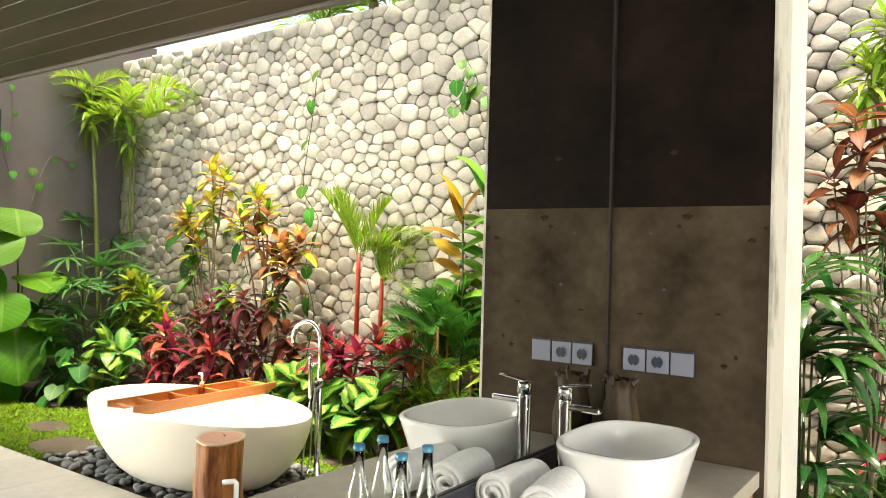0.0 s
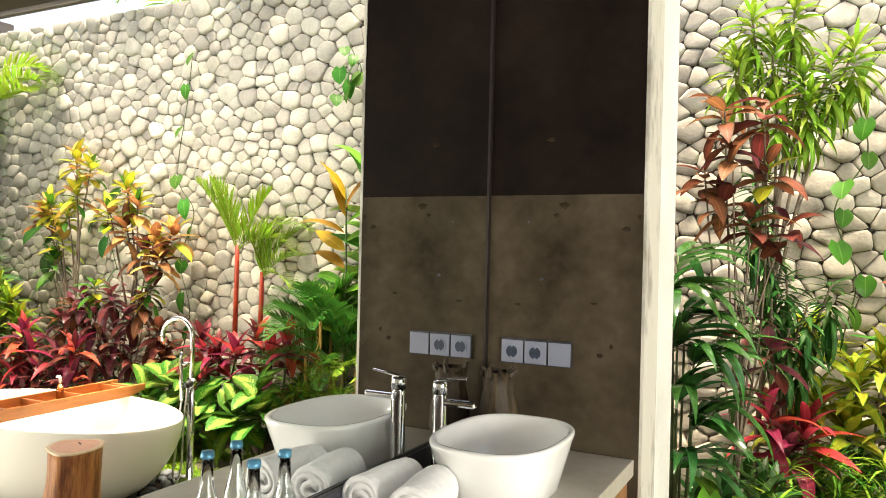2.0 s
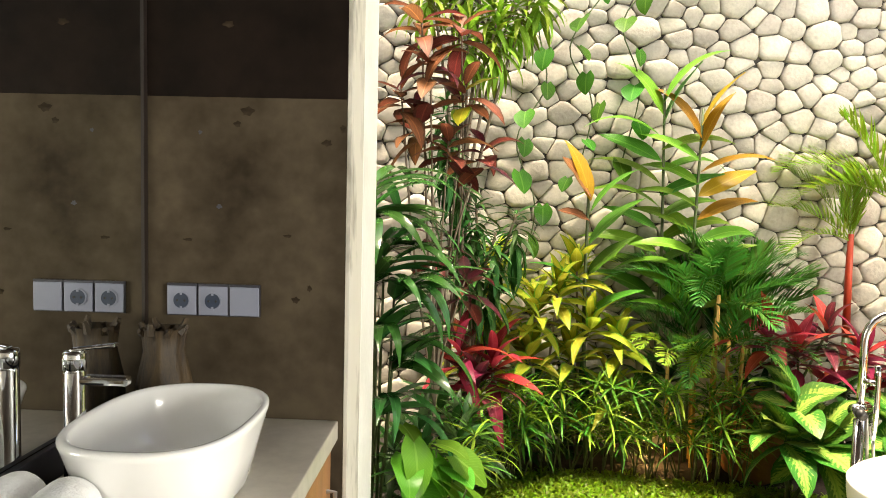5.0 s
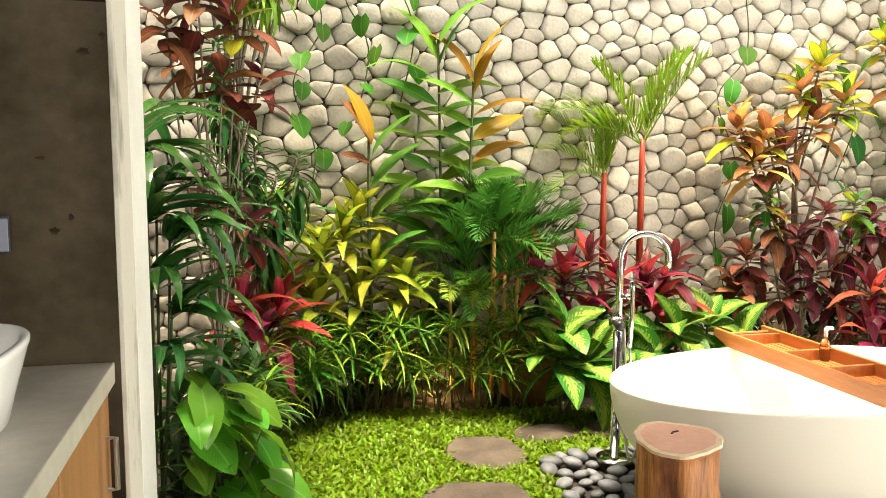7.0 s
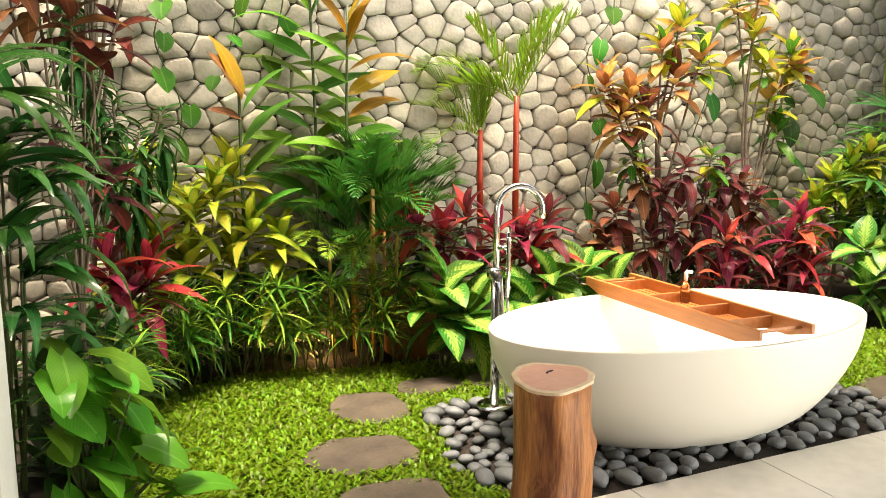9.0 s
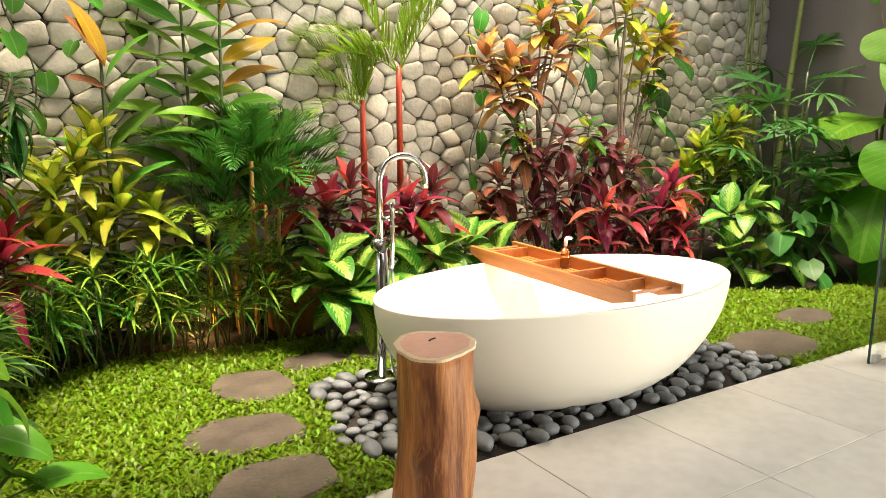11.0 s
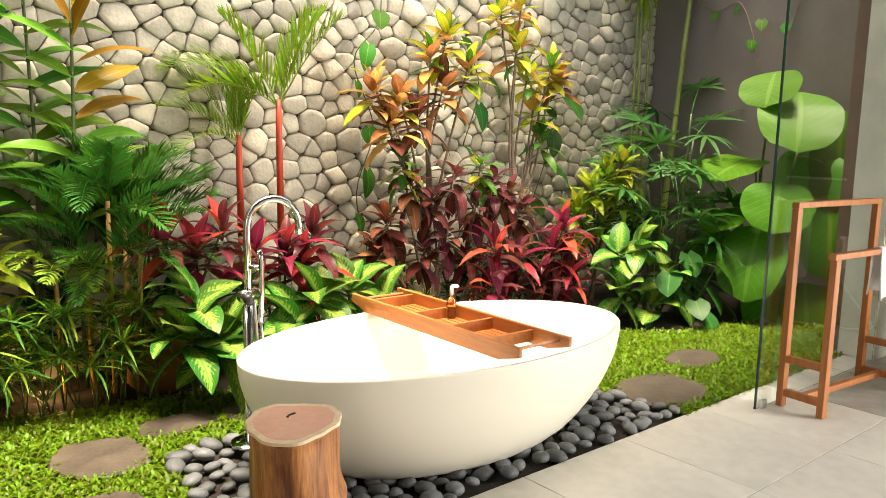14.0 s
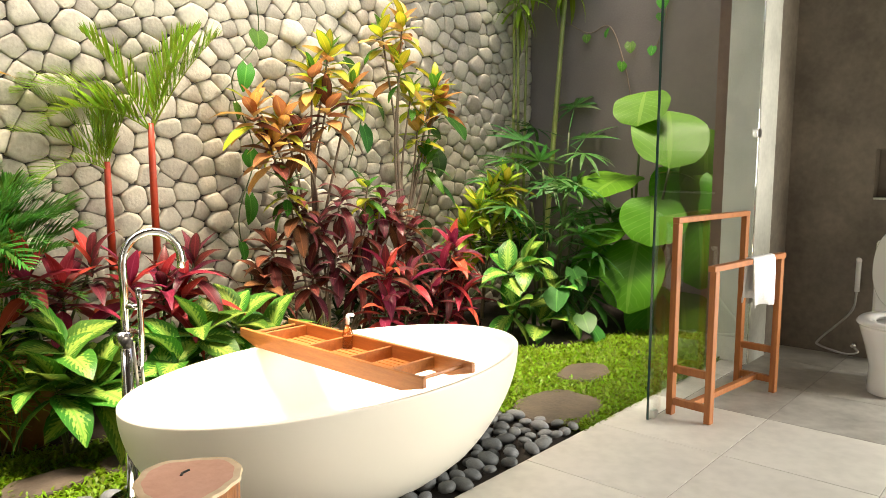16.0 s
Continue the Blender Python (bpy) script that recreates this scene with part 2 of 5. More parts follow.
def box(x0, y0, z0, x1, y1, z1, bevel=0.0, bm=None, seg=2):
    """A block between two corners, its edges rounded."""
    own = bmesh.new()
    bmesh.ops.create_cube(own, size=1)
    for v in own.verts:
        v.co = Vector((x0 + (v.co.x + .5) * (x1 - x0), y0 + (v.co.y + .5) * (y1 - y0), z0 + (v.co.z + .5) * (z1 - z0)))
    if bevel:
        bmesh.ops.bevel(own, geom=own.edges[:], offset=bevel, segments=seg, affect='EDGES', profile=0.5)
    if bm is None:
        return own
    me = bpy.data.meshes.new("tmp")
    own.to_mesh(me)
    own.free()
    bm.from_mesh(me)
    bpy.data.meshes.remove(me)
    return bm


def lathe(profile, n=32, bm=None, sx=1.0, sy=1.0, power=2.0, centre=(0, 0), wobble=None):
    """Rings of (radius, z), closed where the radius is 0. power over 2 squares the rings off."""
    bm = bm or bmesh.new()
    rings = []
    for r, z in profile:
        if r <= 1e-6:
            rings.append([bm.verts.new((centre[0], centre[1], z))])
            continue
        ring = []
        for k in range(n):
            a = 2 * math.pi * k / n
            c, s = math.cos(a), math.sin(a)
            q = (abs(c) ** power + abs(s) ** power) ** (-1 / power)
            w = wobble(a, z) if wobble else 1.0
            ring.append(bm.verts.new((centre[0] + r * q * c * sx * w, centre[1] + r * q * s * sy * w, z)))
        rings.append(ring)
    for a, b in zip(rings, rings[1:]):
        for k in range(n):
            j = (k + 1) % n
            if len(a) == 1 and len(b) == 1:
                continue
            if len(a) == 1:
                bm.faces.new((a[0], b[j], b[k])) if len(b) > 1 else None
            elif len(b) == 1:
                bm.faces.new((a[k], a[j], b[0]))
            else:
                bm.faces.new((a[k], a[j], b[j], b[k]))
    bmesh.ops.recalc_face_normals(bm, faces=bm.faces[:])
    return bm


def tube(points, radius, n=8, bm=None, taper=1.0):
    """A round tube along points; radius is one number, thinning to radius * taper."""
    bm = bm or bmesh.new()
    pts = [Vector(p) for p in points]
    rings = []
    side = None
    for i, p in enumerate(pts):
        d = (pts[min(i + 1, len(pts) - 1)] - pts[max(i - 1, 0)]).normalized()
        if side is None:
            side = d.orthogonal().normalized()
        side = (side - d * side.dot(d)).normalized()
        up = d.cross(side)
        r = radius * (1 + (taper - 1) * i / max(1, len(pts) - 1))
        rings.append([bm.verts.new(p + (side * math.cos(2 * math.pi * k / n) + up * math.sin(2 * math.pi * k / n)) * r) for k in range(n)])
    for a, b in zip(rings, rings[1:]):
        for k in range(n):
            bm.faces.new((a[k], a[(k + 1) % n], b[(k + 1) % n], b[k]))
    bm.faces.new(rings[0][::-1])
    bm.faces.new(rings[-1])
    return bm


def curve_points(controls, steps=8):
    """A smooth line through the controls."""
    c = [Vector(p) for p in controls]
    c = [c[0] * 2 - c[1]] + c + [c[-1] * 2 - c[-2]]
    out = []
    for i in range(1, len(c) - 2):
        for k in range(steps):
            t = k / steps
            a, b, d, e = c[i - 1], c[i], c[i + 1], c[i + 2]
            out.append(0.5 * ((2 * b) + (d - a) * t + (2 * a - 5 * b + 4 * d - e) * t * t + (3 * b - a - 3 * d + e) * t ** 3))
    out.append(c[-2])
    return out


def thing(name, label, category, place=(0, 0, 0), turn=0, group="", kind=""):
    ob = new(name)
    ob.empty_display_size = 0.05
    ob.matrix_basis = pose(*place, 0, 0, turn)
    return tagged(ob, label, category, group, kind)


def structure(name, bm, mat, label, category, smooth=False):
    return tagged(part(name, bm, mat, None, "", smooth), label, category, "", "structure")


# ---------------------------------------------------------------- the setting
STONE_Y, GREY_X, ROOF_Z, EDGE_Y = 2.345, 6.80, 2.66, 0.13
WALL_END, WALL_THICK, COLUMN_X, BACK_X = 0.52, 0.476, 5.75, 6.40

bm = box(-0.6, -5.0, -0.12, BACK_X, EDGE_Y, -0.004)
floor = structure("floor", bm, GROUT, "pale stone floor tiles with thin joints", "floor")
bm = box(-60, EDGE_Y, -0.3, 60, 60, -0.03)
ground = structure("ground", bm, LAWN_SOIL, "dark earth under the lawn and garden bed", "ground")

# mirror wall and the mirror on it
structure("wall_west", box(-0.16, -5.0, 0, -0.012, 0.0, ROOF_Z), CONCRETE, "brown concrete wall behind the mirror", "wall")
mirror = thing("wall_mirror", "large frameless wall mirror above the vanity counter", "mirror")
part("silvered_glass", box(-0.008, -2.9, 0.885, 0.0, -0.022, ROOF_Z - 0.01), SILVER, mirror)
part("edge_strip", box(-0.010, -0.0215, 0.885, 0.004, -0.001, ROOF_Z - 0.01), MIRROR_EDGE, mirror, "dark mirror edge strip")

# the concrete wall at the end of the vanity: a pale-ended slab, much darker above 1.626 m
wall_n = structure("wall_north", box(-0.16, 0.0, 0, WALL_END - 0.012, 0.16, 1.626), CONCRETE, "brown board-marked concrete wall with a darker upper part", "wall")
part("upper_part", box(-0.16, 0.001, 1.626, WALL_END - 0.012, 0.16, 2.139), CONCRETE_UPPER, wall_n, "darker upper part of the concrete wall")
part("top_part", box(-0.16, 0.004, 2.139, WALL_END - 0.012, 0.16, ROOF_Z), CONCRETE_UPPER, wall_n)
# end face lightened by colour, as the side lit from the garden
part("end_face", box(WALL_END - 0.012, 0.0, 0, WALL_END, 0.20, ROOF_Z, 0.002), CONCRETE_LIT_END, wall_n, "weathered concrete end face, coloured pale for the light on it")
structure("trim", box(-0.3, 0.2, 0, WALL_END + 0.001, WALL_THICK, ROOF_Z + 0.3, 0.004), WHITE_PAINT, "white painted pier behind the concrete wall", "wall")

# roof over the room
structure("ceiling", box(-0.6, -5.0, ROOF_Z + 0.03, GREY_X + 0.2, 0.20, ROOF_Z + 0.28), SOFFIT, "dark timber boarded soffit", "ceiling")
bm = bmesh.new()
for k in range(26):
    y0 = -5.0 + k * 0.2
    box(-0.6, y0 + 0.003, ROOF_Z + 0.008, GREY_X + 0.2, y0 + 0.197, ROOF_Z + 0.029, 0.003, bm, 1)
structure("ceiling_boards", bm, SOFFIT, "dark timber soffit boards", "ceiling")
structure("fascia", box(-0.6, 0.201, ROOF_Z - 0.012, GREY_X + 0.2, 0.24, ROOF_Z + 0.30, 0.003), FASCIA, "dark roof edge board", "fascia")

# garden walls
structure("wall_east", box(GREY_X, 0.25, -0.1, GREY_X + 0.2, STONE_Y + 0.4, 3.75), GREY_RENDER, "grey-brown rendered garden wall", "wall")
structure("wall_garden_west", box(-0.75, 0.16, -0.1, -0.55, STONE_Y + 0.4, 3.2), GREY_RENDER, "grey rendered garden wall", "wall")
structure("column", box(COLUMN_X, -0.04, 0, COLUMN_X + 0.3, 0.175, ROOF_Z + 0.005, 0.004), CONCRETE_COLUMN, "pale concrete column at the shower screen", "column")
structure("column_trim", box(COLUMN_X + 0.03, 0.177, 0, COLUMN_X + 0.2, 0.255, ROOF_Z + 0.005, 0.003), BROWN_TRIM, "brown painted edge beside the column", "trim")
structure("wall_toilet_north", box(COLUMN_X + 0.302, -0.03, 0, GREY_X, 0.22, ROOF_Z + 0.005), TOILET_WALL, "brown concrete wall of the toilet area", "wall")
# toilet area wall with its niche, and plain walls that close the room
bm = bmesh.new()
NY0, NY1, NZ0, NZ1 = -0.95, -0.535, 1.03, 1.33
for a in ((-5.0, 2.4, -1.7, ROOF_Z), (-5.0, 0, -4.8, 2.4), (-1.7, 0, NY0, ROOF_Z), (NY1, 0, -0.03, ROOF_Z), (NY0, 0, NY1, NZ0), (NY0, NZ1, NY1, ROOF_Z)):
    box(BACK_X, a[0], a[1], BACK_X + 0.2, a[2], a[3], 0, bm)
box(BACK_X + 0.12, NY0, NZ0, BACK_X + 0.2, NY1, NZ1, 0, bm)
wall_t = structure("wall_toilet_east", bm, TOILET_WALL, "brown concrete wall with a shelf niche", "wall")
part("niche_sill", box(BACK_X - 0.006, NY0, NZ0 - 0.012, BACK_X + 0.12, NY1, NZ0, 0.002), CONCRETE_COLUMN, wall_t, "pale niche sill")
structure("wall_south", box(-0.6, -5.2, 0, BACK_X + 0.2, -5.0, ROOF_Z), WHITE_WALL, "plain plastered wall", "wall")
# fill lamp in an unseen wide east opening, both added to brighten the room
room_fill = bpy.data.lights.new("room_fill_light", 'AREA')
room_fill.shape, room_fill.size, room_fill.size_y, room_fill.energy, room_fill.color = 'RECTANGLE', 2.4, 2.35, 150.0, (0.88, 0.95, 1.0)
new("room_fill_light", room_fill).matrix_world = look((BACK_X + 0.1, -3.55, 1.2), (0.0, -3.55, 1.2))

# ---------------------------------------------------------------- bathtub
tub = thing("bathtub", "freestanding oval matt off-white bathtub on pebbles", "bathtub", (2.985, 0.562, 0.0), -3.0)
prof = []
RIM = 0.462
for k in range(15):
    u = k / 14
    prof.append((0.66 + 0.34 * math.sin(u * math.pi / 2) ** 0.75, 0.035 + (RIM - 0.039) * u))
inner = [(1.0, RIM), (0.995, RIM + 0.004), (0.972, RIM + 0.004), (0.966, RIM)]
inner += [(0.966 - 0.30 * (1 - math.cos(u * math.pi / 2)) ** 1.1 - 0.03 * u, RIM - 0.27 * u) for u in (0.1, 0.25, 0.45, 0.65, 0.8, 0.92, 1.0)]
bm = lathe([(0, 0.02), (0.58, 0.02), (0.645, 0.026)] + prof + inner + [(0.3, RIM - 0.279), (0, RIM - 0.282)], 96, None, 0.876, 0.482)
part("shell", bm, TUB_WHITE, tub, "", True)
bm = lathe([(0, 0), (0.028, 0), (0.028, 0.004), (0.02, 0.007), (0, 0.007)], 20)
drain = part("drain", bm, CHROME, tub, "chrome drain", True)
drain.location = (0.1, 0, RIM - 0.280)

# bath tray across the rim
tray = thing("bath_tray", "orange teak bath tray lying across the tub", "tray", (3.015, 0.60, RIM + 0.006), -1.5)
def tray_rail(x):
    bm = bmesh.new()
    pts = [(-0.55, 0.028), (0.55, 0.028), (0.55, 0.062), (-0.55, 0.062)]
    low = [(-0.55, 0.03), (-0.44, -0.0), (0.44, -0.0), (0.55, 0.03), (0.55, 0.066), (-0.55, 0.066)]
    a = [bm.verts.new((x - 0.009, y, z)) for y, z in low]
    b = [bm.verts.new((x + 0.009, y, z)) for y, z in low]
    bm.faces.new(a)
    bm.faces.new(b[::-1])
    for k in range(6):
        bm.faces.new((a[k], b[k], b[(k + 1) % 6], a[(k + 1) % 6]))
    bmesh.ops.recalc_face_normals(bm, faces=bm.faces[:])
    bmesh.ops.bevel(bm, geom=bm.edges[:], offset=0.002, segments=1, affect='EDGES')
    return bm
for x in (-0.125, 0.125):
    part("side_rail", tray_rail(x), TEAK_Y, tray)
for y in (-0.36, -0.13, 0.12, 0.42):
    part("divider", box(-0.1155, y - 0.007, 0.012, 0.1155, y + 0.007, 0.058, 0.002), TEAK_Y, tray)
for y0, y1 in ((-0.352, -0.138), (-0.122, 0.112), (0.128, 0.412)):
    for k in range(8):
        x = -0.105 + k * 0.03
        part("slat", box(x - 0.012, y0, 0.006, x + 0.012, y1, 0.013, 0.001), TEAK_Y, tray)
for y in (-0.50, 0.50):
    part("end_dowel", tube([(-0.115, y, 0.046), (0.115, y, 0.046)], 0.007), TEAK_Y, tray)
soap = thing("soap_dispenser", "small glass pump bottle with a white pump on the tray", "bottle", (3.10, 0.69, RIM + 0.021))
part("bottle", lathe([(0, 0), (0.019, 0), (0.021, 0.006), (0.021, 0.07), (0.012, 0.088), (0.011, 0.10), (0, 0.10)], 20), glass_material("amber_soap", (0.75, 0.55, 0.4), 0.05), soap, "", True)
part("pump", tube([(0, 0, 0.10), (0, 0, 0.135), (0.004, 0, 0.138), (0.032, 0, 0.134)], 0.008, 8), PORCELAIN, soap, "white pump", True)

# floor-standing bath tap
tap = thing("bath_filler", "tall floor-standing chrome bath filler with hand shower", "tap", (2.30, 0.96, 0.03))
part("base_plate", lathe([(0, 0), (0.075, 0), (0.078, 0.004), (0.076, 0.012), (0.028, 0.016), (0, 0.016)], 32), CHROME, tap, "", True)
part("riser", tube([(0, 0, 0.014), (0, 0, 0.56)], 0.021, 16), CHROME, tap, "", True)
arch = [(0, 0, 0.55), (0, 0, 0.84)] + [(0.10 - 0.10 * math.cos(a), -0.02 * (1 - math.cos(a)), 0.86 + 0.11 * math.sin(a)) for a in [k * math.pi / 12 for k in range(13)]] + [(0.2, -0.04, 0.83)]
part("spout", tube(arch, 0.0145, 14), CHROME, tap, "", True)
part("mixer_body", tube([(-0.035, -0.02, 0.60), (0.035, 0.02, 0.60)], 0.024, 16), CHROME, tap, "", True)
part("knob", tube([(-0.02, -0.028, 0.60), (-0.03, -0.075, 0.595)], 0.019, 14), BLACK_PLASTIC, tap, "dark lever knob", True)
part("hand_shower", tube([(0.03, -0.045, 0.50), (0.033, -0.05, 0.62), (0.030, -0.055, 0.74), (0.02, -0.062, 0.78)], 0.0105, 12), CHROME, tap, "slim chrome hand shower", True)
part("holder", tube([(0.0, 0.0, 0.71), (0.032, -0.054, 0.71)], 0.011, 10), CHROME, tap, "", True)
part("hose", tube(curve_points([(0.03, -0.045, 0.50), (0.045, -0.06, 0.25), (0.06, -0.07, 0.06), (0.035, -0.06, 0.03), (0.025, -0.04, 0.12), (0.022, -0.03, 0.40), (0.02, -0.01, 0.58)], 8), 0.006, 8), STEEL, tap, "flexible steel hose", True)

# log stool on the floor edge
def log_wobble(a, z):
    knots = 0.16 * math.exp(-((z - 0.24) / 0.035) ** 2) * max(0, math.cos(a - 3.6)) ** 14 + 0.16 * math.exp(-((z - 0.33) / 0.04) ** 2) * max(0, math.cos(a - 5.6)) ** 14
    lean = 0.06 * math.sin(z * 8 + a) + 0.025 * math.sin(z * 19 + 3 * a)
    return 1 + 0.07 * math.sin(2 * a + 0.7) + 0.065 * math.sin(3 * a + 2.2 + z) + 0.03 * math.sin(5 * a + 1 + z * 1.5) + 0.016 * math.sin(11 * a + z * 4) + lean + knots
log = thing("log_stool", "stripped reddish tree-trunk stool with sawn pink top", "stool", (1.93, -0.085, 0.0), 20)
log.scale = (1.07, 1.07, 1.0)
part("trunk", lathe([(0, 0.0), (0.106, 0.0)] + [(0.113 + 0.005 * math.sin(z * 8 + 1), z) for z in [k * 0.018 for k in range(30)]] + [(0.116, 0.532), (0.112, 0.537)], 64, None, 1, 1, 2, (0, 0), log_wobble), BARKLESS, log, "", True)
part("sawn_top", lathe([(0.099, 0.536), (0.099, 0.5405), (0, 0.5405)], 64, None, 1, 1, 2, (0, 0), log_wobble), LOG_TOP, log, "sawn pink heartwood top")
part("sapwood_ring", lathe([(0.117, 0.533), (0.115, 0.540), (0.099, 0.5402), (0.099, 0.535)], 64, None, 1, 1, 2, (0, 0), log_wobble), LOG_RIM, log, "pale sapwood ring")
part("top_crack", tube([(0.0, 0.02, 0.5405), (0.012, 0.026, 0.5405), (0.03, 0.024, 0.5405)], 0.0035, 6), BLACK_PLASTIC, log, "small dark crack")

# ---------------------------------------------------------------- vanity
vanity = thing("vanity_cabinet", "brown timber vanity cabinet under the concrete counter", "cabinet")
part("carcass", box(0.0, -2.9, 0.08, 0.465, -0.002, 0.764, 0.002), CABINET, vanity)
part("plinth", box(0.0, -2.9, 0.0, 0.42, -0.002, 0.08), SOCKET_DARK, vanity, "dark recessed plinth")
for k in range(6):
    y0 = -0.03 - k * 0.475
    door = part("door", box(0.466, y0 - 0.465, 0.10, 0.484, y0, 0.755, 0.003), CABINET, vanity)
    part("handle", tube([(0.484, y0 - 0.05, 0.66), (0.505, y0 - 0.05, 0.66), (0.505, y0 - 0.05, 0.54), (0.484, y0 - 0.05, 0.54)], 0.006, 8), STEEL, door, "steel bar handle")
tagged(part("vanity_counter", box(0.0, -2.9, 0.765, 0.496, -0.0015, 0.815, 0.003), COUNTER), "pale polished concrete vanity counter", "counter")
tagged(part("splashback", box(0.0, -2.9, 0.8155, 0.016, -0.0015, 0.884, 0.002), SOCKET_DARK), "dark strip under the mirror", "splashback", "", "structure")

def basin(place, turn):
    t = thing("vessel_basin", "white porcelain rounded rectangular vessel basin on the counter", "basin", place, turn, "basins on the counter")
    outer = [(0, 0.0), (0.76, 0.0), (0.79, 0.006), (0.895, 0.08), (0.985, 0.135), (1.0, 0.143), (0.996, 0.149), (0.975, 0.152), (0.93, 0.152), (0.905, 0.146)]
    inside = [(0.885, 0.12), (0.82, 0.07), (0.70, 0.04), (0.45, 0.028), (0.12, 0.024), (0, 0.024)]
    part("bowl", lathe(outer + inside, 64, None, 0.165, 0.232, 2.7), PORCELAIN, t, "", True)
    d = part("drain", lathe([(0, 0), (0.024, 0), (0.024, 0.003), (0.016, 0.006), (0, 0.006)], 20), CHROME, t, "chrome drain", True)
    d.location = (0, 0, 0.025)
    return t
basin((0.262, -0.478, 0.8152), 0)

def mixer(place):
    t = thing("basin_mixer", "tall chrome single-lever basin mixer tap", "tap", place, 0, "mixers on the counter")
    part("body", lathe([(0, 0), (0.027, 0), (0.027, 0.004), (0.0205, 0.008), (0.0205, 0.225), (0.018, 0.229), (0, 0.229)], 24), CHROME, t, "", True)
    part("spout", box(0.0, -0.013, 0.200, 0.108, 0.013, 0.218, 0.006), CHROME, t)
    part("cap", lathe([(0, 0.2295), (0.022, 0.2295), (0.022, 0.260), (0.019, 0.265), (0, 0.266)], 24), CHROME, t, "", True)
    lever = part("lever", box(-0.005, -0.010, 0, 0.085, 0.010, 0.007, 0.003), CHROME, t, "flat chrome lever")
    lever.matrix_basis = pose(0, 0, 0.264, 0, -8, 0)
    return t
mixer((0.066, -0.470, 0.8152))

# dried-fibre vase in the corner
vase = thing("fibre_vase", "dark brown ribbed fibre vase with ragged rim", "vase", (0.085, -0.10, 0.8152))
part("body", lathe([(0, 0), (0.052, 0), (0.066, 0.05), (0.064, 0.11), (0.047, 0.19), (0.053, 0.245), (0.049, 0.245), (0.042, 0.19), (0.04, 0.06), (0, 0.05)], 36, None, 1, 1, 2, (0, 0), lambda a, z: 1 + 0.06 * math.sin(9 * a + 3 * z) + 0.05 * math.sin(3 * a)), VASE_MAT, vase, "", True)
for k in range(9):
    a = k * 0.75
    part("fibre_tuft", tube([(0.048 * math.cos(a), 0.048 * math.sin(a), 0.235), (0.058 * math.cos(a + .1), 0.058 * math.sin(a + .1), 0.252 + 0.012 * math.sin(k * 2.3))], 0.012, 5, None, 0.5), VASE_MAT, vase)

# rolled towels
def towel_roll(place, turn):
    t = thing("rolled_towel", "white terry towel rolled up on the counter", "towel", place, turn, "rolled towels on the counter")
    bm = bmesh.new()
    outer, n = [], 110
    for k in range(n + 1):
        a = k / n * 2 * math.pi * 2.7
        r = 0.010 + 0.0170 * a / (2 * math.pi) + 0.0022 * math.sin(a * 2.3)
        outer.append((r, a))
    rows = []
    for j, x in enumerate((-0.095, -0.09, -0.045, 0.0, 0.045, 0.09, 0.095)):
        row = []
        for r, a in outer:
            s = r * (0.97 if j in (0, 6) else 1.0) * (1 + 0.035 * math.sin(x * 38 + a * 0.5))
            row.append(bm.verts.new((x, s * math.cos(a), s * math.sin(a) * 0.92)))
        rows.append(row)
    for a, b in zip(rows, rows[1:]):
        for k in range(n):
            bm.faces.new((a[k], a[k + 1], b[k + 1], b[k]))
    ob = part("roll", bm, TOWEL, t, "", True)
    mod = ob.modifiers.new("thick", 'SOLIDIFY')
    mod.thickness, mod.offset = 0.0160, 0
    ob.location = (0, 0, 0.056)
    return t
for x, y, z, r in ((0.078, -0.775, 0.8152, 84), (0.190, -0.79, 0.8152, 98)):
    towel_roll((x, y, z), r)

# water bottles on a woven tray
wtray = thing("woven_tray", "round woven rattan tray holding water bottles", "tray", (0.155, -1.19, 0.8152))
part("base", lathe([(0, 0), (0.13, 0), (0.134, 0.004), (0.13, 0.007), (0, 0.007)], 40), RATTAN, wtray, "", True)
for k in range(3):
    part("rim_coil", tube([(0.134 * math.cos(a), 0.134 * math.sin(a), 0.010 + 0.009 * k) for a in [j * math.pi / 24 for j in range(49)]], 0.006, 6), RATTAN, wtray, "", True)
def bottle(place):
    t = thing("water_bottle", "clear glass water bottle with blue cap and kraft label", "bottle", place, 0, "water bottles on the tray")
    part("glass_body", lathe([(0, 0), (0.029, 0), (0.032, 0.004), (0.032, 0.088), (0.027, 0.118), (0.0155, 0.158), (0.0130, 0.200), (0.014, 0.210), (0.0105, 0.210), (0.0115, 0.158), (0.0245, 0.116), (0.0295, 0.088), (0.0295, 0.007), (0, 0.006)], 28, None, 0.82, 0.82), BOTTLE_GLASS, t, "", True)
    part("label_band", lathe([(0.0323, 0.018), (0.0326, 0.018), (0.0326, 0.062), (0.0323, 0.062)], 28, None, 0.82, 0.82), TAG_PAPER, t, "kraft paper label", True)
    part("cap", lathe([(0.0105, 0.206), (0.0158, 0.205), (0.0162, 0.209), (0.0148, 0.218), (0.0, 0.220)], 24, None, 0.82, 0.82, 2, (0, 0), lambda a, z: 1 + 0.03 * math.sin(21 * a) * (z < 0.210)), CAP_BLUE, t, "blue crown cap", True)
for x, y in ((0.058, -1.215), (0.062, -1.130)):
    bottle((x, y, 0.8225))
pump = thing("lotion_dispenser", "white pump dispenser on the vanity counter", "bottle", (0.075, -1.53, 0.8152))
part("bottle", lathe([(0, 0), (0.03, 0), (0.032, 0.005), (0.032, 0.14), (0.028, 0.155), (0.012, 0.165), (0.011, 0.18), (0, 0.18)], 24), PORCELAIN, pump, "", True)
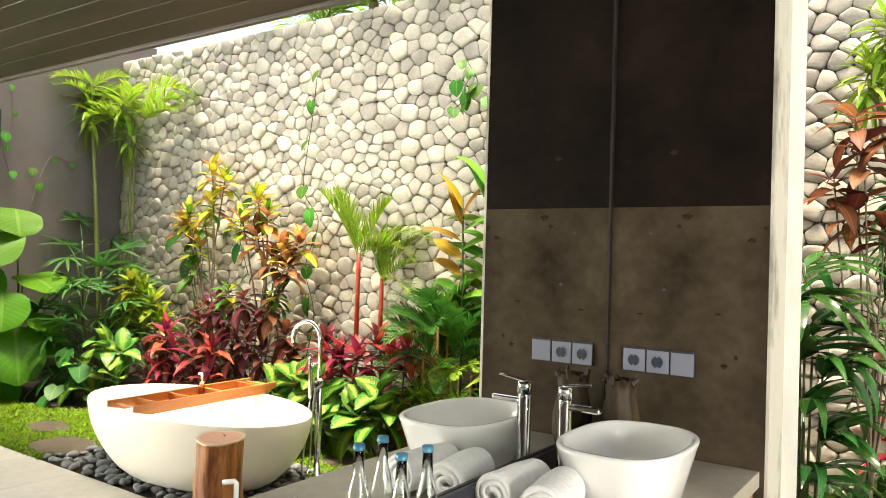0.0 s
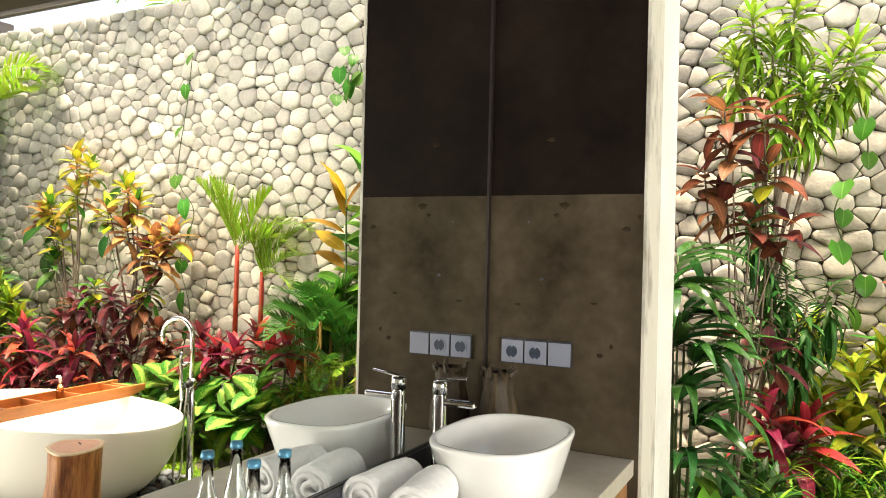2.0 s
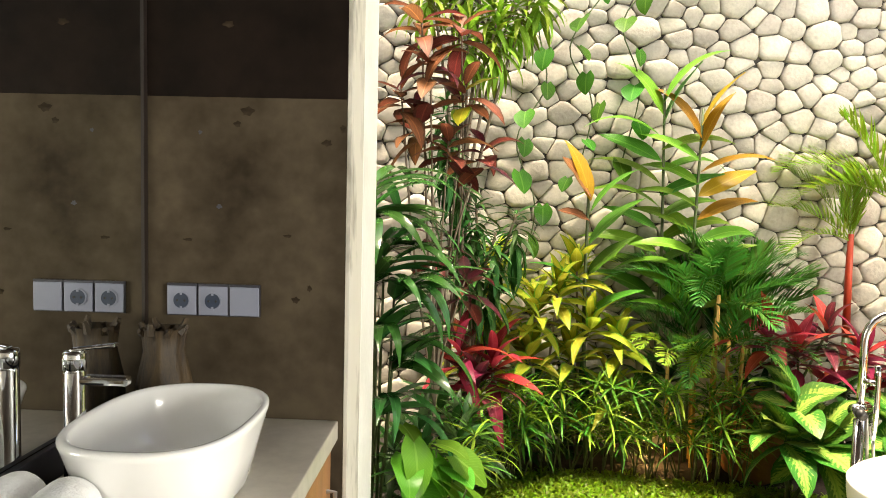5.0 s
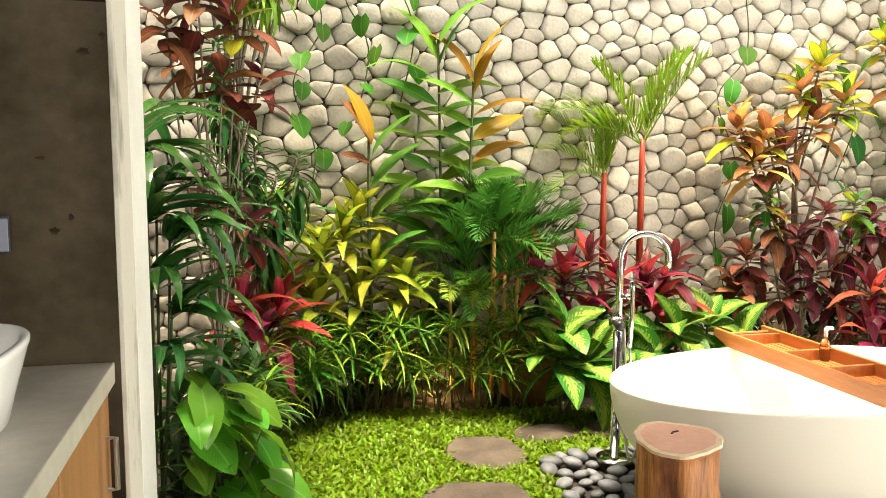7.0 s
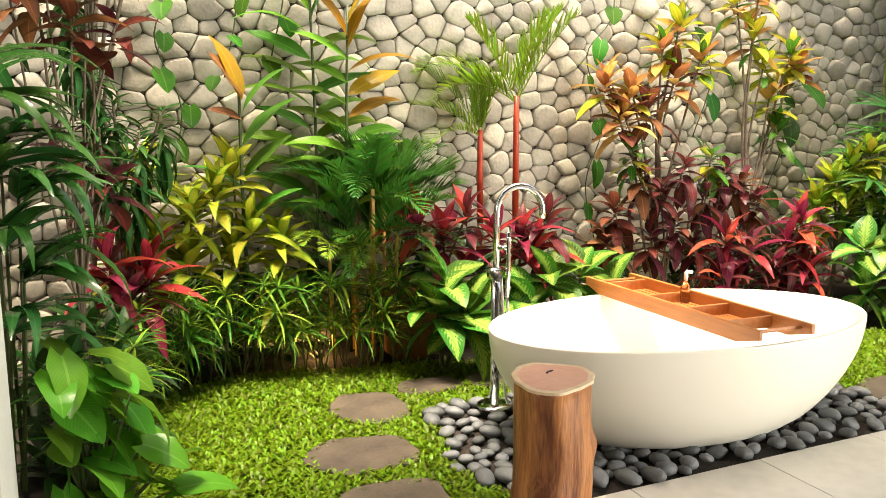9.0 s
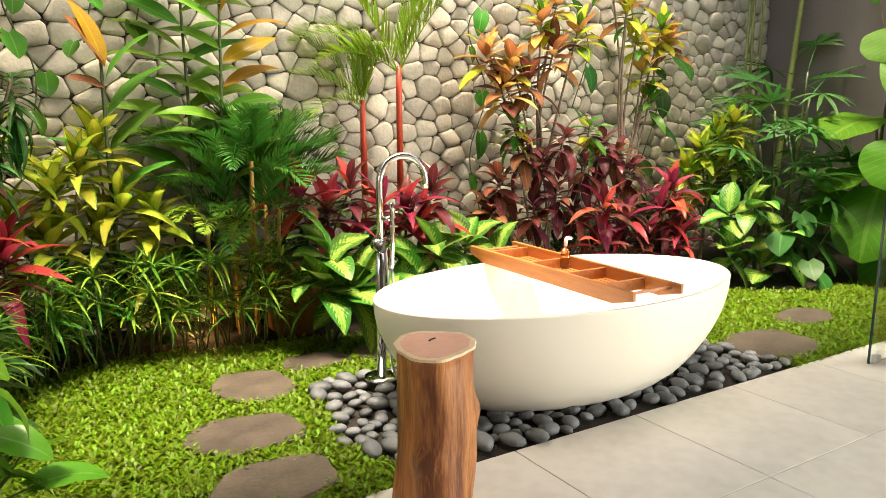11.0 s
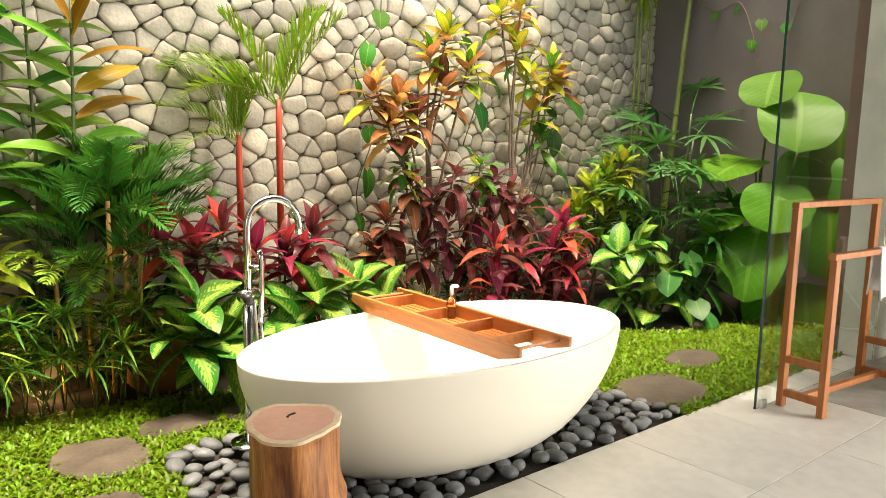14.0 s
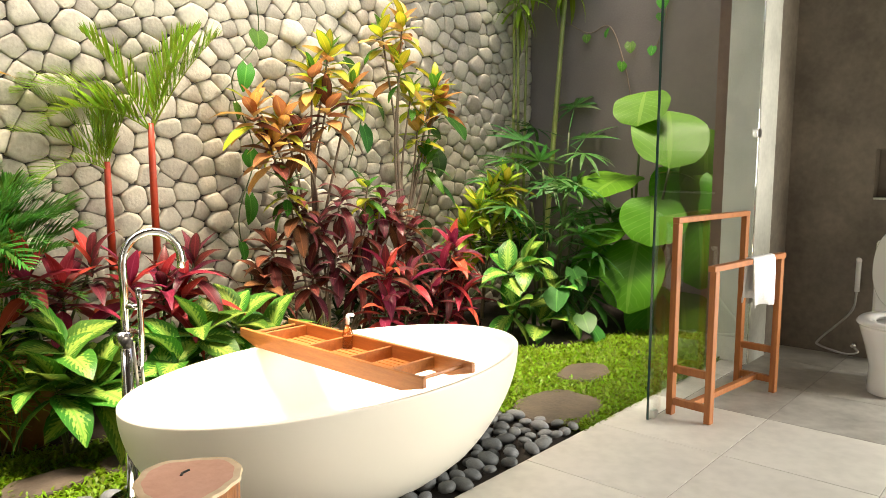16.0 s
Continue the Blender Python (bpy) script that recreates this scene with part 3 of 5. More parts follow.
part("pump_head", tube([(0, 0, 0.175), (0, 0, 0.212), (0.003, -0.002, 0.215), (0.022, -0.012, 0.212)], 0.005, 10), PORCELAIN, pump, "white pump nozzle", True)

# sockets on the concrete wall
for k in range(3):
    x0 = 0.054 + 0.0803 * k
    s = thing("wall_socket" if k < 2 else "blank_plate", "grey square wall socket with dark round face" if k < 2 else "grey square blank wall plate", "socket", (x0 + 0.0395, -0.0005, 1.116), 0, "wall plates beside the mirror" if k < 2 else "")
    part("backplate", box(-0.0395, -0.006, -0.041, 0.0395, 0.0, 0.041, 0.001), SOCKET_DARK, s, "dark edge")
    part("plate", box(-0.0370, -0.010, -0.0385, 0.0375, -0.0055, 0.0350, 0.002), SOCKET_GREY, s)
    if k < 2:
        for nm, r, d, mt in (("socket_ring", 0.0235, 0.0125, SOCKET_GREY), ("socket_well", 0.0195, 0.0132, SOCKET_BLUE)):
            o = part(nm, lathe([(0, 0), (r, 0), (r, 0.003), (0, 0.003)], 28), mt, s)
            o.matrix_basis = pose(0, -d + 0.003, -0.002, 90, 0, 0)
        for dx in (-0.0095, 0.0095):
            o = part("pin_hole", lathe([(0, 0), (0.003, 0), (0.003, 0.002), (0, 0.002)], 10), BLACK_PLASTIC, s)
            o.matrix_basis = pose(dx, -0.0125, -0.002, 90, 0, 0)
        for dz in (0.0165, -0.0205):
            part("earth_clip", box(-0.003, -0.0142, dz - 0.004, 0.003, -0.013, dz + 0.004), SOCKET_GREY, s)

# form-tie holes and chips in the concrete
def wall_chip(x, z, w, h):
    bm = bmesh.new()
    ring = [bm.verts.new((w * math.cos(a) * (1 + 0.3 * math.sin(3 * a + x * 50)), -0.0012, h * math.sin(a) * (1 + 0.25 * math.sin(5 * a + z * 40)))) for a in [k * math.pi / 7 for k in range(14)]]
    c = bm.verts.new((0, -0.0006, 0))
    for k in range(14):
        bm.faces.new((ring[k], ring[(k + 1) % 14], c))
    o = part("chip", bm, SOCKET_DARK if h < 0.0065 and w < 0.0075 else CONCRETE_PIT, wall_n, "dark pit in the concrete")
    o.location = (x, -0.0004, z)
for x, z, w, h in ((0.258, 1.592, 0.017, 0.011), (0.233, 1.560, 0.009, 0.008), (0.459, 1.518, 0.013, 0.008), (0.498, 1.553, 0.006, 0.010), (0.362, 1.283, 0.010, 0.004), (0.383, 1.121, 0.010, 0.008), (0.187, 1.354, 0.007, 0.006), (0.138, 1.538, 0.005, 0.005), (0.108, 1.268, 0.012, 0.004), (0.418, 1.152, 0.006, 0.008), (0.210, 1.805, 0.014, 0.008)):
    wall_chip(x, z, w, h)

# ---------------------------------------------------------------- shower screen, towel rack, toilet
screen = thing("glass_screen", "clear frameless glass screen with chrome clamps", "screen")
pane = part("pane", box(4.393, -0.034, 0.004, COLUMN_X - 0.002, -0.024, 2.35), GLASS, screen)
pane.visible_shadow = False
part("polished_edge", box(4.386, -0.034, 0.004, 4.3925, -0.024, 2.35), GLASS_EDGE, screen, "dark green polished edge")
for z in (0.42, 1.42):
    part("clamp", box(COLUMN_X - 0.07, -0.05, z - 0.025, COLUMN_X + 0.001, -0.008, z + 0.025, 0.004), STEEL, screen, "steel clamp")
part("floor_clamp", box(4.43, -0.045, 0.0, 4.47, -0.013, 0.04, 0.003), STEEL, screen, "steel clamp")

rack = thing("towel_rack", "orange teak free-standing towel rack with two rails", "rack", (4.55, -0.16, 0.0), -5.5)
L, W = 0.73, 0.20
for x in (0.0, L):
    for y, h in ((0.09, 0.955), (-0.11, 0.74)):
        part("post", box(x - 0.02, y - 0.016, 0, x + 0.02, y + 0.016, h, 0.003), TEAK, rack)
    for z in (0.07, 0.235):
        part("foot_rail", box(x - 0.014, -0.094, z - 0.018, x + 0.014, 0.074, z + 0.018, 0.003), TEAK, rack)
for y, h in ((0.09, 0.955), (-0.11, 0.74)):
    part("top_rail", box(-0.035 if h < .8 else -0.02, y - 0.018, h, L + (0.035 if h < .8 else 0.02), y + 0.018, h + 0.028, 0.003), TEAK, rack)
part("stretcher", box(0.014, -0.025, 0.055, L - 0.014, 0.005, 0.085, 0.003), TEAK, rack)

towel = thing("hanging_towel", "white towel folded over the lower rack rail", "towel", (4.55, -0.16, 0.0), -5.5)
bm = bmesh.new()
rows = []
path = [(-0.150, 0.52), (-0.146, 0.60), (-0.140, 0.70), (-0.135, 0.755), (-0.128, 0.772), (-0.11, 0.776), (-0.092, 0.772), (-0.083, 0.755), (-0.076, 0.70), (-0.068, 0.60), (-0.062, 0.54)]
for j, (y, z) in enumerate(path):
    row = []
    for k in range(15):
        u = k / 14
        hang = abs(z - 0.776)
        row.append(bm.verts.new((0.36 + u * 0.25 + 0.06 * hang * (0.5 - u), y + (0.014 * math.sin(u * 9 + j * 0.2) * min(1, hang * 8)) * (1 if y < -0.11 else -1) , z + 0.012 * math.sin(u * 5) * min(1, hang * 5))))
    rows.append(row)
for a, b in zip(rows, rows[1:]):
    for k in range(14):
        bm.faces.new((a[k], a[k + 1], b[k + 1], b[k]))
cloth = part("cloth", bm, TOWEL, towel, "", True)
mod = cloth.modifiers.new("thick", 'SOLIDIFY')
mod.thickness = 0.008

toilet = thing("toilet", "white porcelain toilet with raised lid", "toilet", (5.86, -0.835, 0.0), 90)
part("pedestal", lathe([(0, 0), (0.12, 0), (0.13, 0.01), (0.125, 0.15), (0.15, 0.26), (0.18, 0.37), (0.18, 0.385), (0, 0.385)], 40, None, 1.0, 1.75, 2.6, (0, 0.1)), PORCELAIN, toilet, "", True)
part("seat", lathe([(0.10, 0.388), (0.185, 0.388), (0.19, 0.398), (0.18, 0.41), (0.12, 0.41), (0.10, 0.40)], 40, None, 1.0, 1.35, 2.3, (0, 0.18)), PORCELAIN, toilet, "", True)
lid = part("lid", lathe([(0, 0), (0.185, 0), (0.19, 0.01), (0.18, 0.02), (0, 0.022)], 40, None, 1.0, 1.35, 2.3), PORCELAIN, toilet, "raised white lid", True)
lid.matrix_basis = pose(0, -0.09, 0.66, 100, 0, 0)
part("cistern", box(-0.19, -0.34, 0.36, 0.19, -0.14, 0.80, 0.02), PORCELAIN, toilet)

spray = thing("bidet_spray", "white hand bidet spray on a wall bracket with steel hose", "bidet spray", (BACK_X, -0.49, -0.13))
part("bracket", box(-0.03, -0.014, 0.60, 0.0, 0.014, 0.64, 0.004), CHROME, spray)
part("spray_head", tube([(-0.04, 0, 0.56), (-0.04, 0, 0.74), (-0.05, 0, 0.77), (-0.075, -0.01, 0.765)], 0.016, 12), PORCELAIN, spray, "white spray handle", True)
part("hose", tube(curve_points([(-0.04, 0, 0.56), (-0.03, 0.03, 0.42), (-0.03, 0.2, 0.22), (-0.04, 0.2, 0.18), (-0.05, 0.05, 0.15), (-0.05, -0.03, 0.17), (-0.03, -0.0, 0.2)], 8), 0.007, 8), STEEL, spray, "looped steel hose", True)
part("valve", tube([(0, 0.0, 0.21), (-0.05, 0.0, 0.21)], 0.016, 12), CHROME, spray, "", True)
part("valve_handle", tube([(0, -0.13, 0.14), (-0.06, -0.13, 0.14)], 0.02, 12), CHROME, spray, "", True)
# ---------------------------------------------------------------- plants
rng = random.Random(7)


def bed_front(x):
    """Where the planting bed begins behind the lawn."""
    line = ((-1.0, 0.50), (0.70, 0.55), (0.90, 1.70), (1.2, 1.92), (1.8, 1.84), (2.6, 1.68), (3.6, 1.50), (4.6, 1.36), (5.1, 1.24), (5.6, 0.98), (7.0, 0.75))
    for (a, p), (b, q) in zip(line, line[1:]):
        if x <= b:
            return p + (q - p) * (x - a) / (b - a) + 0.03 * math.sin(x * 9)
    return 0.55


LEAF_GREEN = leaf_material("leaf_mid_green", (0.06, 0.21, 0.022), (0.16, 0.34, 0.06))
LEAF_DEEP = leaf_material("leaf_deep_green", (0.035, 0.13, 0.025), (0.09, 0.24, 0.05), rough=0.42, through_light=0.3)
LEAF_GLOSSY = leaf_material("leaf_glossy_dark_green", (0.035, 0.14, 0.028), (0.06, 0.2, 0.045), rough=0.14, through_light=0.28)
LEAF_LIME = leaf_material("leaf_lime", (0.23, 0.40, 0.035), (0.38, 0.52, 0.10))
LEAF_YELLOW = leaf_material("leaf_yellow_green", (0.46, 0.48, 0.045), (0.52, 0.52, 0.10), edge=(0.14, 0.30, 0.03))
LEAF_PALM = leaf_material("leaf_palm_bright", (0.24, 0.40, 0.035), (0.36, 0.50, 0.08), through_light=0.4)
LEAF_RED = leaf_material("leaf_crimson", (0.34, 0.028, 0.045), (0.50, 0.09, 0.11), rough=0.36, vary=0.45)
LEAF_MAROON = leaf_material("leaf_maroon", (0.14, 0.025, 0.035), (0.30, 0.06, 0.06), rough=0.3, edge=(0.06, 0.035, 0.025))
LEAF_ORANGE = leaf_material("leaf_orange_croton", (0.60, 0.30, 0.11), (0.75, 0.50, 0.10), edge=(0.50, 0.24, 0.06))
LEAF_CROTON = leaf_material("leaf_yellow_croton", (0.50, 0.50, 0.04), (0.68, 0.58, 0.08), edge=(0.16, 0.28, 0.03))
LEAF_RUST = leaf_material("leaf_rust_croton", (0.20, 0.062, 0.035), (0.42, 0.13, 0.06), rough=0.5, edge=(0.09, 0.04, 0.022))
LEAF_AMBER = leaf_material("leaf_amber", (0.36, 0.19, 0.018), (0.45, 0.28, 0.04))
LEAF_DIEF = leaf_material("leaf_dieffenbachia", (0.045, 0.17, 0.022), (0.10, 0.28, 0.04), speckle=(0.27, 0.40, 0.075), rough=0.36, ribs=10, through_light=0.22)
LEAF_BIG = leaf_material("leaf_large_round", (0.08, 0.25, 0.016), (0.16, 0.34, 0.05), rough=0.42, ribs=9, through_light=0.42)
LEAF_BACK = leaf_material("leaf_above_wall", (0.24, 0.42, 0.05), (0.32, 0.48, 0.10), through_light=0.5)
WOOD_STEM = material("pale_plant_stem", (0.27, 0.21, 0.15), (0.13, 0.095, 0.065), 0.8, scale=12, fine=70, bump=0.4)
GREEN_STEM = material("green_plant_stem", (0.09, 0.13, 0.035), (0.04, 0.06, 0.02), 0.5, scale=10, bump=0.1)
RED_STEM = material("red_palm_stem", (0.62, 0.075, 0.03), (0.42, 0.045, 0.02), 0.4, scale=8, bump=0.05)
BAMBOO = material("green_bamboo_cane", (0.30, 0.36, 0.10), (0.18, 0.22, 0.06), 0.4, scale=6, bump=0.05)
GOLD_CANE = material("golden_cane", (0.60, 0.36, 0.10), (0.40, 0.22, 0.05), 0.5, scale=8, bump=0.1)

PROFILES = {
    "lance": lambda v: math.sin(math.pi * v ** 0.75) ** 0.9,
    "strap": lambda v: min(1, v * 7 + 0.25) * (1 - max(0, (v - 0.45) / 0.55) ** 1.8),
    "oval": lambda v: math.sin(math.pi * v ** 0.85) ** 0.7,
    "heart": lambda v: (max(0.0, 1 - ((v - 0.22) / 0.78) ** 2) ** 0.75 if v > 0.22 else 0.74 + 1.18 * v),
    "round": lambda v: math.sqrt(max(0.0, 1 - (2 * v - 1) ** 2)) ** 0.8,
}


def blade(verts, faces, uvs, length, width, kind, droop, fold, origin=Vector((0, 0, 0)), turn=None, n=7, wave=0.0, phase=0.0):
    """Adds one leaf blade along +x, arched by droop and folded along its midrib."""
    shape = PROFILES[kind]
    base = len(verts)
    x = z = 0.0
    for i in range(n + 1):
        v = i / n
        half = width / 2 * max(0.0, shape(v)) if 0 < i < n else (width / 2 * shape(0.0) * 0.6 if i == 0 and kind in ("heart",) else width * 0.03)
        a = -droop * v ** 1.3
        w = wave * width * math.sin(v * 14 + phase)
        back = -0.16 * length if kind == "heart" and i == 0 else 0.0
        for s in (-1, 0, 1):
            p = Vector((x + (back if s else 0.0), s * half * math.cos(fold), z + abs(s) * (half * math.sin(fold) + w * (1 if s > 0 else -1))))
            verts.append(origin + (turn @ p if turn else p))
        step = length / n
        x += step * math.cos(a)
        z += step * math.sin(a)
    for i in range(n):
        for s in (0, 1):
            k = base + i * 3 + s
            faces.append((k, k + 3, k + 4, k + 1))
            u0, u1, v0, v1 = s / 2, (s + 1) / 2, i / n, (i + 1) / n
            uvs.extend(((u0, v0), (u0, v1), (u1, v1), (u1, v0)))


def to_mesh(name, verts, faces, uvs, mat):
    me = bpy.data.meshes.new(name)
    me.from_pydata([tuple(v) for v in verts], [], faces)
    layer = me.uv_layers.new(name="UVMap")
    layer.data.foreach_set("uv", [c for uv in uvs for c in uv])
    me.materials.append(mat)
    me.shade_smooth()
    return me


def leaf_set(kind, length, width, mat, droop=0.7, fold=0.25, count=3, wave=0.0, n=7):
    out = []
    for k in range(count):
        v, f, u = [], [], []
        blade(v, f, u, length * (0.85 + 0.15 * k), width * (1.08 - 0.08 * k), kind, droop * (0.6 + 0.4 * k), fold, n=n, wave=wave, phase=k * 2.1)
        out.append(to_mesh("leaf", v, f, u, mat))
    return out


def frond_set(length, leaflet, width, pairs, mat, droop=0.9, spread=55, hang=0.5, count=3, vee=0.35, start=0.12):
    """Feather palm fronds: a midrib with paired leaflets."""
    out = []
    for k in range(count):
        v, f, u = [], [], []
        dr = droop * (0.75 + 0.25 * k)
        x = z = 0.0
        steps = pairs
        for i in range(steps + 1):
            t = i / steps
            a = -dr * t ** 1.2
            p = Vector((x, 0, z))
            if t >= start:
                size = leaflet * (math.sin(math.pi * (0.12 + 0.86 * t)) ** 0.6)
                for s in (-1, 1):
                    yaw = radians(s * (spread - 22 * t + rng.uniform(-5, 5)))
                    m = Matrix.Rotation(-a, 3, 'Y') @ Matrix.Rotation(yaw, 3, 'Z') @ Matrix.Rotation(-vee + rng.uniform(-.1, .1), 3, 'Y') 
                    blade(v, f, u, size * rng.uniform(0.92, 1.05), width, "lance", hang, 0.15, p, m, n=4)
            x += length / steps * math.cos(a)
            z += length / steps * math.sin(a)
        b0 = len(v)
        x = z = 0.0
        for i in range(9):
            t = i / 8
            a = -dr * t ** 1.2
            r = 0.008 * length * (1.15 - t)
            for q in range(4):
                v.append(Vector((x, r * math.cos(q * math.pi / 2), z + r * math.sin(q * math.pi / 2))))
            x += length / 8 * math.cos(a)
            z += length / 8 * math.sin(a)
        for i in range(8):
            for q in range(4):
                a0, a1 = b0 + i * 4 + q, b0 + i * 4 + (q + 1) % 4
                f.append((a0, a1, a1 + 4, a0 + 4))
                u.extend(((0.5, 0.1),) * 4)
        out.append(to_mesh("frond", v, f, u, mat))
    return out


def fan_set(stalk, length, width, fingers, mat, droop=0.5, arc=210, count=3):
    """Fan palm leaves: a thin stalk with fingers spread like a hand's."""
    out = []
    for k in range(count):
        v, f, u = [], [], []
        blade(v, f, u, stalk, 0.012, "strap", 0.0, 0.6, n=3)
        for i in range(fingers):
            yaw = radians(-arc / 2 + arc * i / (fingers - 1) + rng.uniform(-5, 5))
            m = Matrix.Rotation(yaw, 3, 'Z') @ Matrix.Rotation(rng.uniform(-0.1, 0.25), 3, 'Y')
            blade(v, f, u, length * (0.75 + 0.25 * math.cos(yaw * 0.7)) * rng.uniform(0.9, 1.05), width, "strap", droop * (0.7 + 0.3 * k), 0.2, Vector((stalk, 0, 0)), m, n=5)
        out.append(to_mesh("fan_leaf", v, f, u, mat))
    return out


def place_leaf(parent, mesh, at, az, el, size=1.0, roll=0.0, name="leaf"):
    ob = new(name, mesh)
    ob.parent = parent
    ob.matrix_basis = Matrix.Translation(at) @ Matrix.Rotation(radians(az), 4, 'Z') @ Matrix.Rotation(radians(-el), 4, 'Y') @ Matrix.Rotation(radians(roll), 4, 'X') @ Matrix.Scale(size, 4)
    return ob


def stem_to(parent, a, b, radius, mat, bow=0.06, name="stem", taper=0.6):
    a, b = Vector(a), Vector(b)
    mid = (a + b) / 2 + Vector((rng.uniform(-bow, bow), rng.uniform(-bow, bow) * 0.5, 0))
    return part(name, tube(curve_points([a, mid, b], 5), radius, 7, None, taper), mat, parent, "", True)


def rosette(parent, at, meshes, n, low, high, size=1.0, rise=0.06, start=0.0, name="leaf", jitter=12, back=1.0):
    """Leaves in a spiral round a shoot: the lowest at angle low, the top ones at high."""
    for k in range(n):
        u = k / max(1, n - 1)
        az = start + k * 137.5 + rng.uniform(-jitter, jitter)
        el = low + (high - low) * u + rng.uniform(-9, 9)
        p = Vector(at) + Vector((0, 0, -rise * (1 - u)))
        s = size * rng.uniform(0.8, 1.1) * (1.0 - 0.25 * u)
        if math.sin(radians(az)) > 0.35:
            s *= back
        place_leaf(parent, rng.choice(meshes), p, az, el, s, rng.uniform(-18, 18), name)


def plant(name, label, category, place, group=""):
    return thing(name, label, category, place, 0, group)


# --- heads of strap leaves on canes
M_YELLOW = leaf_set("lance", 0.27, 0.074, LEAF_YELLOW, 0.9, 0.3)
M_LIME = leaf_set("lance", 0.24, 0.05, LEAF_LIME, 1.0, 0.3)
M_RED = leaf_set("lance", 0.30, 0.080, LEAF_RED, 0.9, 0.35)
M_MAROON = leaf_set("lance", 0.28, 0.075, LEAF_MAROON, 1.1, 0.35)
M_DIEF = leaf_set("oval", 0.32, 0.185, LEAF_DIEF, 0.9, 0.22, wave=0.02)
M_HEART = leaf_set("heart", 0.27, 0.19, leaf_material("leaf_arum", (0.11, 0.32, 0.03), (0.2, 0.42, 0.07), rough=0.25), 0.7, 0.18, wave=0.02)
M_HEART_S = leaf_set("heart", 0.14, 0.11, LEAF_GREEN, 0.6, 0.15)
M_HEART_D = leaf_set("heart", 0.22, 0.17, LEAF_DEEP, 0.6, 0.12)
M_CRO_O = leaf_set("oval", 0.21, 0.084, LEAF_ORANGE, 0.7, 0.25, wave=0.03)
M_CRO_Y = leaf_set("oval", 0.20, 0.084, LEAF_CROTON, 0.6, 0.25, wave=0.03)
M_CRO_R = leaf_set("oval", 0.21, 0.088, LEAF_RUST, 0.8, 0.25, wave=0.03)
M_CRO_M = leaf_set("oval", 0.21, 0.07, LEAF_MAROON, 1.0, 0.25, wave=0.03)
M_CRO_G = leaf_set("oval", 0.18, 0.06, LEAF_GREEN, 0.7, 0.25, wave=0.02)
M_SEDGE = leaf_set("strap", 0.22, 0.015, LEAF_GREEN, 0.7, 0.3, n=5)
M_SEDGE_L = leaf_set("strap", 0.22, 0.015, LEAF_LIME, 0.7, 0.3, n=5)
M_NARROW = leaf_set("lance", 0.20, 0.036, LEAF_DEEP, 0.8, 0.3, n=5)
M_NARROW_L = leaf_set("lance", 0.21, 0.036, LEAF_LIME, 0.8, 0.3, n=5)
# filler leaf, its green darkened to carry the shade low in the bed
M_SHADE_FILL = leaf_set("lance", 0.24, 0.055, leaf_material("leaf_painted_shade", (0.018, 0.06, 0.010), (0.03, 0.09, 0.02), through_light=0.12), 0.9, 0.3, n=5)
M_BANANA = leaf_set("lance", 0.50, 0.135, LEAF_GREEN, 0.6, 0.22, wave=0.02, n=10)
M_GINGER = leaf_set("lance", 0.46, 0.105, leaf_material("leaf_ginger", (0.15, 0.33, 0.03), (0.26, 0.44, 0.08)), 1.0, 0.25, wave=0.015, n=9)
M_AMBER = leaf_set("lance", 0.44, 0.105, LEAF_AMBER, 0.8, 0.25, wave=0.02, n=9)
M_ROUND = leaf_set("round", 0.48, 0.46, LEAF_BIG, 0.55, 0.10, wave=0.018, n=12)
F_ARECA = frond_set(0.75, 0.25, 0.019, 26, leaf_material("leaf_areca", (0.035, 0.15, 0.02), (0.08, 0.25, 0.04), through_light=0.25), 1.1, 50, 0.5)
F_PALM = frond_set(0.75, 0.30, 0.022, 24, LEAF_PALM, 1.0, 46, 0.3, vee=0.35)
F_PALM_UP = frond_set(0.72, 0.28, 0.024, 24, LEAF_PALM, 0.4, 36, 0.15, vee=0.35)
F_BACK = frond_set(1.1, 0.42, 0.030, 26, LEAF_BACK, 1.1, 50, 0.8)
F_DENSE = frond_set(0.62, 0.27, 0.020, 24, LEAF_GREEN, 0.7, 40, 0.5, vee=0.3)
F_TIP = frond_set(0.34, 0.13, 0.013, 16, LEAF_LIME, 1.4, 52, 0.8)
FAN = fan_set(0.26, 0.25, 0.028, 9, LEAF_DEEP, 0.6)


def shrub(name, label, category, base, heads, meshes, n, low, high, size, stem_mat=WOOD_STEM, radius=0.010, group="", back=1.0, rise=0.10):
    base = (base[0], max(base[1], min(2.15, bed_front(base[0]) + 0.1)), base[2])
    root = plant(name, label, category, base, group)
    foot = Vector(base)
    local = [Vector(h[:3]) - foot for h in heads]
    rise_z = 0.5 * min(p.z for p in local)
    mean = sum(local, Vector()) / len(local)
    fork = Vector((mean.x * 0.4, mean.y * 0.4, rise_z))
    tall = rise_z > 0.35
    if tall:
        stem_to(root, (0, 0, -0.02), fork, radius * 1.7, stem_mat, 0.03, "trunk", 0.8)
    for at, h in zip(local, heads):
        m = h[3] if len(h) > 3 else meshes
        stem_to(root, fork if tall else (rng.uniform(-.03, .03), rng.uniform(-.03, .03), -0.02), at, radius, stem_mat)
        rosette(root, at, m, n, low, high, size, rise, rng.uniform(0, 360), back=back)
    return root


